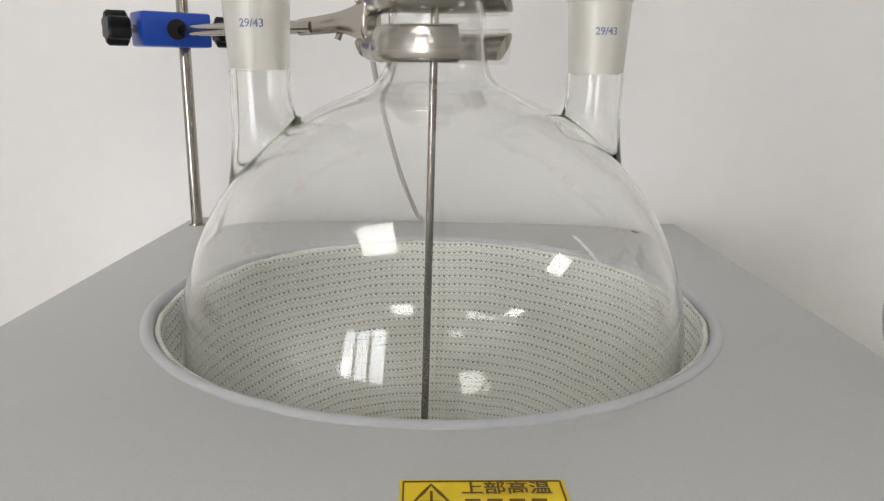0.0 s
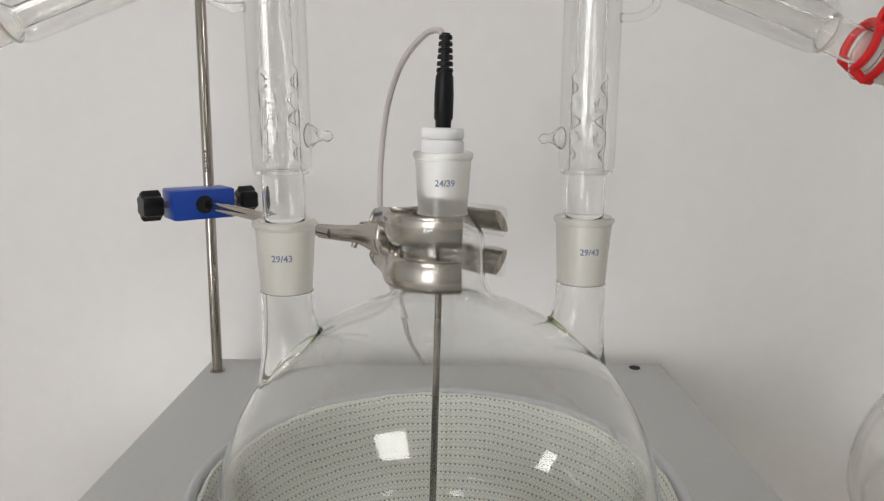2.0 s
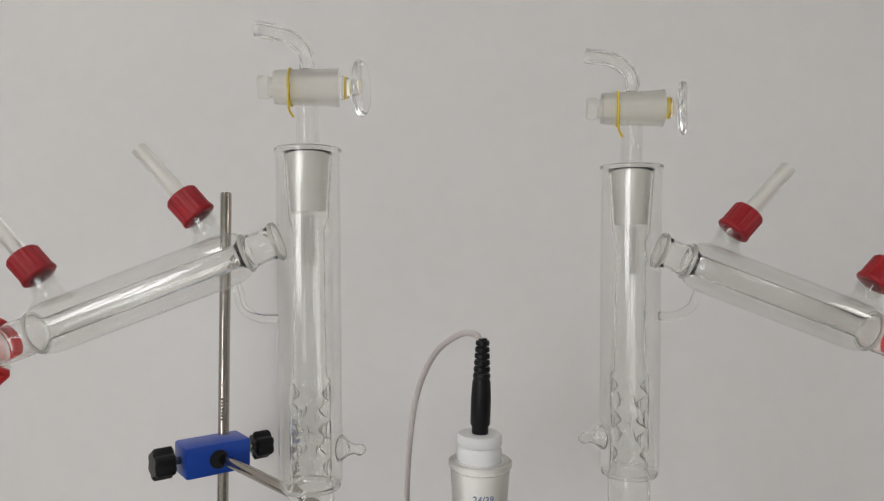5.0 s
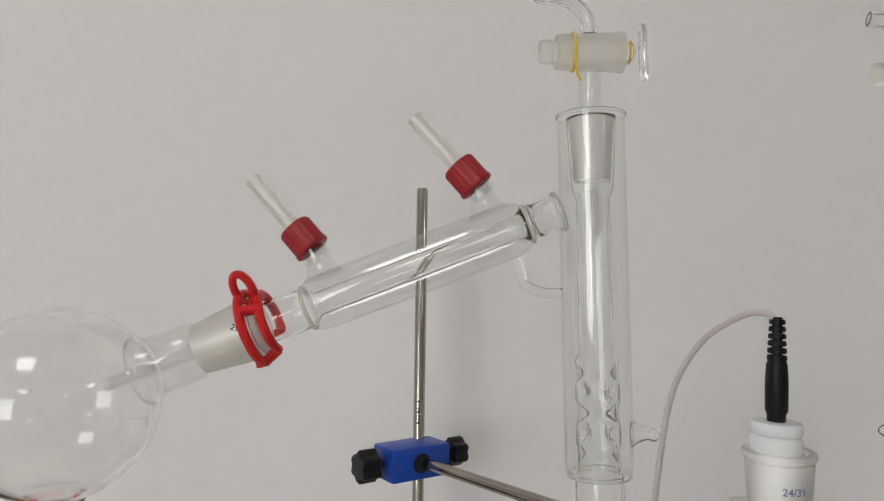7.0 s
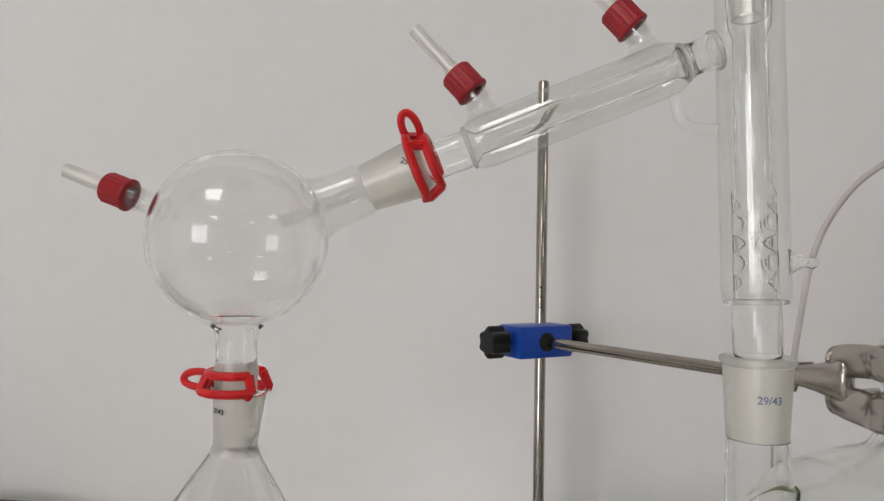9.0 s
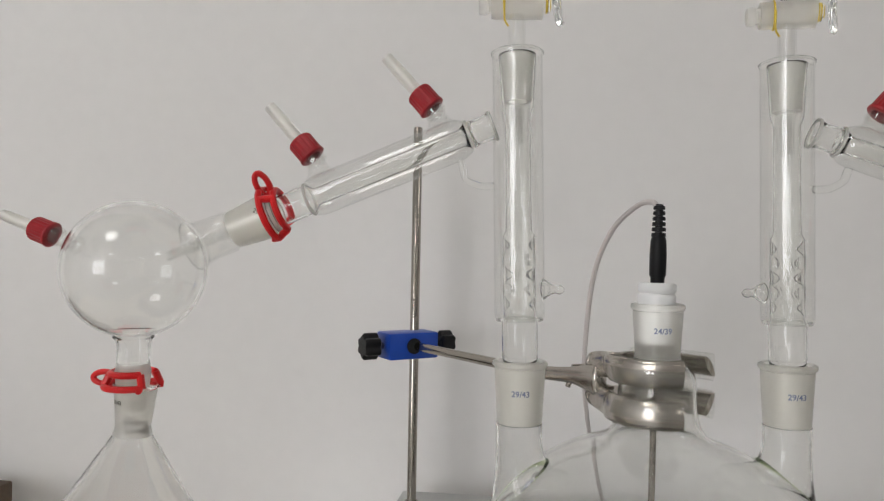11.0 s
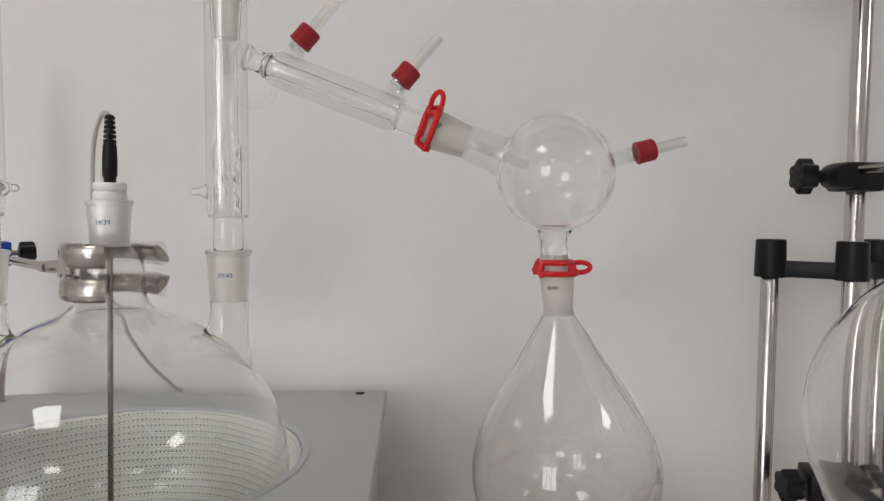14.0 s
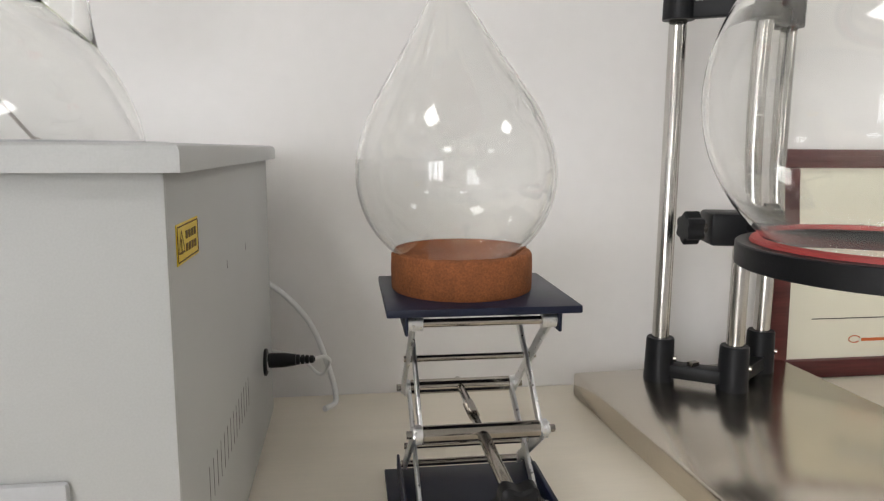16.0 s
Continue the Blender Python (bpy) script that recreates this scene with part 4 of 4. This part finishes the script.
def receiver_bulb(centre, arm_way, s, joint, label):
    """A round receiver with a slanting socket, a short neck below and a capped side tube."""
    ob = thing("receiver_bulb", centre, label, "glass receiver", "round receivers")
    R = BULB_R
    prof = [(0.0, R)] + [(R * math.cos(radians(a)), R * math.sin(radians(a))) for a in range(86, -76, -4)]
    prof += [(0.0148, -R + 0.0008), (0.0128, -R - 0.0012), (0.0119, -R - 0.004), (0.0114, -R - 0.008), (0.0114, -R - 0.0125), (0.0114, -R - 0.017), (0.0114, -R - 0.0215)]
    part("bulb", lathe(shell([(r, z) for r, z in prof[::-1]], 0.0021, first=True), 80), GLASS, ob, sharp=180)
    part("ground_cone", lathe([(0.0082, -R - 0.052), (0.0097, -R - 0.052), (0.0126, -R - 0.0238), (0.0118, -R - 0.0215), (0.0117, -R - 0.0185), (0.0115, -R - 0.0185), (0.01145, -R - 0.0218), (0.0098, -R - 0.0219)], 40), FROST, ob, "ground-glass cone below the receiver")
    c = Vector(centre)
    j = Vector(joint)
    d = Vector(arm_way)
    foot = c - d * (R - 0.001)
    run = (foot - j).length
    line = [j + d * 0.0246 - c, j + d * 0.028 - c, j + d * (run - 0.012) - c, j + d * (run - 0.003) - c, j + d * (run + 0.0028) - c]
    part("side_socket", sweep(line, [0.0136, 0.0152, 0.0152, 0.0166, 0.019], [0.0124, 0.0138, 0.0138, 0.0154, 0.0187], seg=40), THIN, ob, sharp=120)
    part("socket_ground", sweep([(j - d * 0.006) - c, (j + d * 0.0242) - c], [0.0168, 0.0135], [0.0149, 0.0124], seg=40), FROST_SOFT, ob, "ground-glass socket of the receiver")
    part("socket_rim", sweep([(j - d * 0.0088) - c, (j - d * 0.0075) - c, (j - d * 0.0063) - c], [0.0172, 0.0182, 0.017], [0.0152, 0.015, 0.015], seg=40), GLASS, ob, sharp=120)
    way = Vector((-0.94, 0, 0.34) if s < 0 else (0.968, 0, 0.25)).normalized()
    a = way * (R - 0.002)
    part("side_tube", sweep([a + way * 0.0026, a + way * 0.007, a + way * 0.027], [0.0074, 0.0068, 0.0064], [0.0066, 0.0056, 0.005], seg=24), THIN, ob, sharp=120)
    screw_cap(ob, a + way * 0.0312, way, 0.028)
    writing("printed_mark", "29", 0.0045, INK, ob, Matrix.Translation(j - d * 0.001 - c + Vector((0, -0.0174, 0.003))) @ pose(0, 0, 0, 90, -s * 20, 0), 0.0)
    return ob


def pear_flask(at, lean, top, label):
    """A drop-shaped flask; at is its lowest point, top the height of the rim over it."""
    ob = thing("pear_flask", at, label, "flask", "drop-shaped flasks", rot=(0, lean, 0))
    R = 0.0815
    prof = [(0.0, 0.0)] + [(R * math.cos(radians(a)), R + R * math.sin(radians(a))) for a in range(-84, 8, 4)]
    prof += [(0.08, 0.098), (0.0759, 0.1132), (0.0699, 0.1278), (0.0619, 0.1427), (0.0528, 0.157), (0.0428, 0.172), (0.0332, 0.187), (0.0245, 0.2015), (0.0182, 0.2115), (0.0134, 0.2195), (0.0118, 0.2245)]
    part("body", lathe(shell(prof, 0.0017, last=True), 96), GLASS, ob, sharp=180)
    part("socket", lathe([(0.0138, 0.219), (0.0122, 0.2245), (0.0148, top - 0.0034), (0.0131, top - 0.0034), (0.0105, 0.2252), (0.012, 0.2246), (0.0136, 0.2189)], 40), FROST, ob, "ground-glass socket")
    part("rim", lathe([(0.0147, top - 0.003), (0.0164, top - 0.001), (0.0158, top), (0.0136, top), (0.0131, top - 0.003)], 40), GLASS, ob)
    writing("printed_mark", "29/43", 0.0042, INK, ob, pose(-0.0068, -0.0126, top - 0.0125, 94, 0, -28), 0.0142)
    return ob


def cork_ring(x, y, z, label):
    ob = thing("cork_ring", (x, y, z), label, "cork ring", "cork rings")
    prof = [(0.022, 0.0), (0.0568, 0.0), (0.0578, 0.0014), (0.0582, 0.016), (0.0578, 0.029), (0.0565, 0.0314), (0.0535, 0.0322), (0.046, 0.026), (0.034, 0.0195), (0.026, 0.0165), (0.022, 0.015)]
    part("ring", lathe(prof, 72, wobble=lambda r, z, a: (r + 0.0005 * noise.noise((40 * math.cos(a) * r * 16, 40 * math.sin(a) * r * 16, z * 900)), z)), CORK, ob, sharp=50)
    return ob


def lab_jack(x, y, top, label):
    """A scissor lab jack on the bench; top is the height of its plate."""
    ob = thing("lab_jack", (x, y, DESK), label, "lab jack", "lab jacks")
    h = top - DESK
    plate = (0.146, 0.13)
    part("top_plate", box((plate[0], plate[1], 0.006), (0, 0, h - 0.003), 0.001), NAVY, ob)
    part("base_plate", box((plate[0] - 0.006, 0.108, 0.006), (0, -0.012, 0.003), 0.001), NAVY, ob)
    ax, mid, hi, lo = 0.0475, (h + 0.0) / 2 - 0.011, h - 0.014, 0.014
    for sx in (-1, 1):
        part("side_flange", box((0.0025, plate[1] - 0.012, 0.016), (sx * 0.058, 0, h - 0.0135), 0.0008), NAVY, ob)
        part("side_flange", box((0.0025, 0.1, 0.016), (sx * 0.058, -0.012, 0.0135), 0.0008), NAVY, ob)
        for k, ((y0, z0), (y1, z1)) in enumerate((((-0.05, hi), (0.052, mid)), ((0.05, hi), (-0.052, mid)), ((-0.052, mid), (0.034, lo)), ((0.052, mid), (-0.05, lo)))):
            off = 0.0045 if k in (0, 2) else -0.0005
            p, q = Vector((0, y0, z0)), Vector((0, y1, z1))
            ln, an = (q - p).length, math.degrees(math.atan2(q.z - p.z, q.y - p.y))
            part("scissor_arm", box((0.0035, ln + 0.01, 0.0095), (sx * (ax + off), (y0 + y1) / 2, (z0 + z1) / 2), 0.0014, rot=(an, 0, 0)), ALU, ob)
    for yy, zz, r in ((-0.05, hi, 0.0032), (0.05, hi, 0.0032), (0, (hi + mid) / 2, 0.0027), (0, (lo + mid) / 2, 0.0027), (-0.05, lo, 0.0032), (0.034, lo, 0.0032)):
        part("cross_rod", sweep([(-ax - 0.008, yy, zz), (ax + 0.008, yy, zz)], r, seg=16), STEEL, ob)
    for yy in (-0.052, 0.052):
        part("threaded_bar", sweep([(-ax + 0.002, yy, mid), (ax - 0.002, yy, mid)], 0.0066, seg=20), STEEL, ob)
        for sx in (-1, 1):
            part("end_collar", sweep([(sx * (ax - 0.001), yy, mid), (sx * (ax + 0.004), yy, mid)], 0.0075, seg=18), ALU, ob)
            part("bolt_head", sweep([(sx * (ax + 0.0065), yy, mid), (sx * (ax + 0.0105), yy, mid)], 0.003, seg=6), STEEL, ob)
    for yy in (-0.05,):
        for sx in (-1, 1):
            part("roller", sweep([(sx * (ax - 0.002), yy, hi), (sx * (ax + 0.009), yy, hi)], 0.0058, seg=18), ALU, ob)
    part("lead_screw", sweep([(0, 0.066, mid), (0, -0.06, mid), (0, -0.062, mid), (0, -0.165, mid)], [0.0034, 0.0034, 0.0048, 0.0048], seg=18), STEEL, ob)
    part("screw_nut", sweep([(0, -0.02, mid), (0, 0.005, mid)], 0.0052, seg=6), STEEL, ob)
    star_knob(ob, pose(0, -0.162, mid, 90), BLACK, 0.017, 0.014)
    return ob


for s, (nx, ny), slope, root_z, caps, bulb, lean, foot_x, foot_y, clip_z in (
        (-1, NECKS[0], 20.2, 0.1645, ((0.0418, 0.035), (0.1343, 0.0355)), (-0.378, 0.372, 1.297), 4.0, -0.394, 0.374, 1.2165),
        (1, NECKS[1], 20.7, 0.161, ((0.0423, 0.033), (0.1302, 0.0338)), (0.3588, 0.4145, 1.3062), -3.6, 0.3762, 0.41, 1.226)):
    reach = 0.1695 if s < 0 else 0.1615
    _, joint, way, m = condenser(nx, ny, s, slope, reach, root_z, caps, (-1.7, -1.35, 0) if s < 0 else (-0.75, -0.4, 0), "clear glass jacketed column with a slanting water condenser arm")
    stopcock(m @ Vector((0, 0, COL_TOP[s] - SOCK1)), (-1.7, -1.35, 6) if s < 0 else (-0.75, -0.4, -6))
    receiver_bulb(bulb, way, s, joint, "clear round glass receiver with a red-capped side tube")
    keck_clip(joint - way * 0.0105, -way, "red plastic clip on the slanting joint", -64 if s < 0 else -112)
    keck_clip((bulb[0], bulb[1], clip_z), (0, 0, 1), "red plastic clip under the round receiver", 180 if s < 0 else 0)
    low = clip_z - 0.003 - 0.2565
    pear_flask((foot_x, foot_y, low), lean, 0.2565, "drop-shaped clear glass flask on a cork ring")
    cork_ring(foot_x, foot_y, low - 0.012, "round rust-brown cork flask ring on the lab jack")
    lab_jack(foot_x + (0.0066 if s > 0 else -0.005), foot_y - 0.01, low - 0.012, "navy and steel scissor lab jack on the bench")


# ---- support stand with the large flask ----
stand = thing("support_stand", (0.69, 0.45, DESK), "steel-plate stand with three polished posts and black brackets", "support stand")
PZ = 0.803
so = Vector((0.69, 0.45, DESK))
base = part("base_plate", box((0.28, 0.5, PZ - DESK), (0.0115, -0.075, (PZ - DESK) / 2), 0.003, rot=(0, 0, 3.5)), BRUSHED, stand, "brushed stainless steel base")
POSTS = ((0.638, 0.584), (0.7045, 0.541), (0.7715, 0.598))
for i, (x, y) in enumerate(POSTS):
    x, y = x - so.x, y - so.y
    top = 1.244 - DESK if i != 1 else 1.72 - DESK
    part("post", lathe([(0, PZ - DESK), (0.0095, PZ - DESK), (0.0095, top - 0.002), (0.008, top), (0, top)], 32, m=pose(x, y, 0), closed=False), POST_STEEL, stand, "polished steel post")
    part("foot", lathe([(0, 0), (0.0172, 0), (0.0168, 0.004), (0.0155, 0.048), (0.0145, 0.05), (0.0096, 0.05), (0, 0.045)], 32, m=pose(x, y, PZ - DESK), closed=False), BLACK_CAST, stand)
    part("top_clamp", lathe([(0.0096, 0), (0.0165, 0), (0.0168, 0.001), (0.0158, 0.041), (0.0145, 0.042), (0.0096, 0.042)] if i == 1 else [(0, 0), (0.0165, 0), (0.0168, 0.001), (0.0158, 0.041), (0.0145, 0.042), (0, 0.042)], 32, m=pose(x, y, 1.203 - DESK), closed=i == 1), BLACK_CAST, stand)
for (xa, ya), (xb, yb) in ((POSTS[0], POSTS[1]), (POSTS[1], POSTS[2])):
    mx, my = (xa + xb) / 2 - so.x, (ya + yb) / 2 - so.y
    ln, an = math.hypot(xb - xa, yb - ya), math.degrees(math.atan2(yb - ya, xb - xa))
    part("bracket_bar", box((ln, 0.012, 0.018), (mx, my, 1.2125 - DESK), 0.002, rot=(0, 0, an)), BLACK_CAST, stand)
    part("bracket_bar", box((ln, 0.02, 0.016), (mx, my, PZ - DESK + 0.013), 0.002, rot=(0, 0, an)), BLACK_CAST, stand)
part("bolt", box((0.012, 0.008, 0.005), (0.668 - so.x, 0.562 - so.y, PZ - DESK + 0.0235), 0.001, rot=(0, 0, 20)), STEEL, stand)

for x, y in POSTS:
    part("set_screw", sweep([(x - so.x + 0.012, y - so.y - 0.0085, PZ - DESK + 0.026), (x - so.x + 0.0155, y - so.y - 0.011, PZ - DESK + 0.026)], 0.0032, seg=12), STEEL, stand, "small bright set screw")

bx, by = POSTS[1]
upper = thing("clamp_boss", (bx - 0.005, by, 1.3125), "black coated boss head with star knobs on the tall post", "boss head")
part("block", box((0.044, 0.036, 0.03), (0.002, -0.004, 0), 0.004), BLACK_CAST, upper)
part("jaw", lathe([(0, -0.016), (0.012, -0.016), (0.013, -0.013), (0.013, 0.013), (0.012, 0.016), (0, 0.016)], 28, m=pose(-0.024, -0.016, 0, 90), closed=False), BLACK_CAST, upper)
part("screw", sweep([(-0.03, -0.008, 0), (-0.05, -0.008, 0)], 0.0065, seg=18), BLACK_CAST, upper)
star_knob(upper, pose(-0.048, -0.008, 0, 0, -90), BLACK_CAST, 0.0165, 0.016)
part("screw", sweep([(0.022, -0.016, -0.006), (0.034, -0.016, -0.006)], 0.005, seg=18), BLACK_CAST, upper)
star_knob(upper, pose(0.032, -0.016, -0.006, 0, 90), BLACK_CAST, 0.0135, 0.014)
high = thing("lever_clamp", (bx, by, 1.55), "black boss head with a flat grey lever on the tall post", "boss head")
part("block", box((0.05, 0.036, 0.034), (-0.004, -0.004, 0), 0.004), BLACK_CAST, high)
part("screw", sweep([(-0.03, -0.02, -0.004), (-0.07, -0.032, -0.008)], 0.0075, seg=18), BLACK_CAST, high)
star_knob(high, pose(-0.066, -0.031, -0.008, 0, -90, 15), BLACK_CAST, 0.0185, 0.022)
part("lever", sweep([(-0.14, -0.043, -0.0555), (-0.136, -0.042, -0.054), (-0.03, -0.036, -0.012)], [0.003, 0.0046, 0.0046], seg=14, flat=(0.5, 1)), ALU, high, "flat grey metal lever")
BX, BY, BZ, BR = 0.688, 0.32, 1.109, 0.139
arm = thing("flask_clamp", (0, 0, 1.3185), "nickel-plated clamp reaching from the post to the big flask", "clamp")
part("clamp_rod", sweep([(bx - 0.012, by - 0.022, 0), (bx + 0.002, by - 0.1, 0.003)], 0.0048, seg=18), STEEL, arm)
part("clamp_body", sweep(smooth_line([(bx + 0.0015, by - 0.096, 0.003), (bx + 0.003, by - 0.115, 0.003), (bx - 0.004, by - 0.15, 0.003)], 5), [0.0055, 0.006, 0.007, 0.0085, 0.0105, 0.0125, 0.0135, 0.0135, 0.013, 0.0125, 0.012], seg=18, flat=(0.8, 1)), CAST, arm)
for z in (0.012, -0.008):
    for q in (-1, 1):
        line = smooth_line([(BX + 0.006, BY + 0.066, z * 0.4), (BX + q * 0.03, BY + 0.05, z), (BX + q * 0.043, BY + 0.02, z), (BX + q * 0.035, BY - 0.012, z)], 5)
        part("finger", sweep(line, 0.0068, seg=14, flat=(0.5, 1)), CAST, arm)

lower = thing("ring_boss", (bx - 0.012, by - 0.03, 0.986), "black square boss head holding the support ring", "boss head")
part("block", box((0.055, 0.046, 0.034), (-0.01, 0.016, 0), 0.004, rot=(0, 0, -12)), BLACK_CAST, lower)
part("screw", sweep([(-0.036, 0.016, 0), (-0.05, 0.018, 0)], 0.005, seg=16), STEEL, lower)
star_knob(lower, pose(-0.046, 0.017, 0, 0, -90), BLACK_CAST, 0.0155, 0.018)
star_knob(lower, pose(0.02, 0.02, 0.006, 0, 90), BLACK_CAST, 0.0125, 0.02)
rs = thing("support_ring", (BX, BY, 0.979), "black metal support ring with a red silicone liner", "support ring")
part("ring", lathe([(0.086, 0.0), (0.106, 0.0), (0.107, 0.001), (0.107, 0.0172), (0.106, 0.0182), (0.09, 0.0182), (0.086, 0.016)], 96), BLACK_CAST, rs, sharp=35)
part("liner", lathe([(0.0872, 0.0185), (0.0885, 0.0222), (0.0915, 0.0226), (0.0955, 0.0212), (0.0965, 0.0185)], 96), RED_LINER, rs, "red silicone liner")
part("ring_arm", sweep([(0, 0.1, 0.009), (0.005, 0.2, 0.009)], 0.008, seg=18), BLACK_CAST, rs)
big = thing("large_flask", (BX, BY, BZ - BR), "very large clear round glass flask held in the ring", "flask")
prof = [(0.0, 0.0)] + [(BR * math.cos(radians(a)), BR + BR * math.sin(radians(a))) for a in range(-86, 76, 3)]
prof += [(0.032, BR + 0.1375), (0.0285, BR + 0.141), (0.027, BR + 0.147)]
part("bulb", lathe(shell(prof, 0.0026, last=True), 120), GLASS, big, sharp=180)
part("neck", lathe([(0.0268, BR + 0.1475), (0.0265, BR + 0.188), (0.0242, BR + 0.188), (0.0246, BR + 0.1475)], 64), FROST_SOFT, big, "ground-glass neck")
part("rim", lathe([(0.0265, BR + 0.1884), (0.029, BR + 0.19), (0.0288, BR + 0.193), (0.026, BR + 0.194), (0.0242, BR + 0.1884)], 64), GLASS, big)

# ---- framed certificate behind the stand ----
fr = thing("framed_certificate", (1.01, 0.641, DESK), "cream certificate in a dark red wooden frame on the bench", "picture frame", rot=(-2.2, 0, 0))
W2, FH, RAIL = 0.4, 0.2895, 0.024
for x in (-W2 / 2 + RAIL / 2, W2 / 2 - RAIL / 2):
    part("frame_rail", box((RAIL, 0.016, FH - 2 * RAIL), (x, 0, FH / 2), 0.003), MAHOGANY, fr)
for z in (RAIL / 2, FH - RAIL / 2):
    part("frame_rail", box((W2, 0.0165, RAIL), (0, 0, z), 0.003), MAHOGANY, fr)
part("moulding", box((W2 - 0.006, 0.004, 0.007), (0, -0.0095, FH - RAIL / 2), 0.0015), MAHOGANY, fr)
sheet = part("sheet", box((W2 - 2 * RAIL + 0.002, 0.003, FH - 2 * RAIL + 0.002), (0, 0.002, FH / 2)), PAPER, fr, "cream printed certificate sheet")
for word, x, z, size in (("Verified", -0.085, 0.186, 0.0115),):
    writing("writing", word, size, INK, sheet, pose(x, -0.0002, z, 90), 0)
for x, z, w, h, mat in ((0.02, 0.186, 0.1, 0.006, INK), (0.0, 0.155, 0.16, 0.01, INK_BLUE), (0.0, 0.127, 0.2, 0.0035, INK), (0.0, 0.118, 0.18, 0.0035, INK), (-0.02, 0.076, 0.24, 0.001, INK)):
    part("writing_bar", box((w, 0.0006, h), (x, 0, z)), mat, sheet)
part("logo", sweep([(-0.078 + 0.008 * math.cos(radians(a)), 0.0, 0.048 + 0.0045 * math.sin(radians(a))) for a in range(20, 330, 15)], 0.0007, seg=6), INK_ORANGE, sheet, "orange curved mark")
part("logo_bar", box((0.05, 0.0006, 0.004), (-0.043, 0.0, 0.047)), INK_ORANGE, sheet)

# ---- brown box at the other end of the bench ----
carton = thing("storage_box", (-0.878, 0.535, DESK), "dark brown storage box standing on the bench", "box")
part("box_body", box((0.39, 0.16, 0.246), (0, 0, 0.123), 0.002), CARDBOARD, carton)
part("box_lid", box((0.4, 0.17, 0.026), (0, 0, 0.259), 0.003), CARDBOARD, carton)
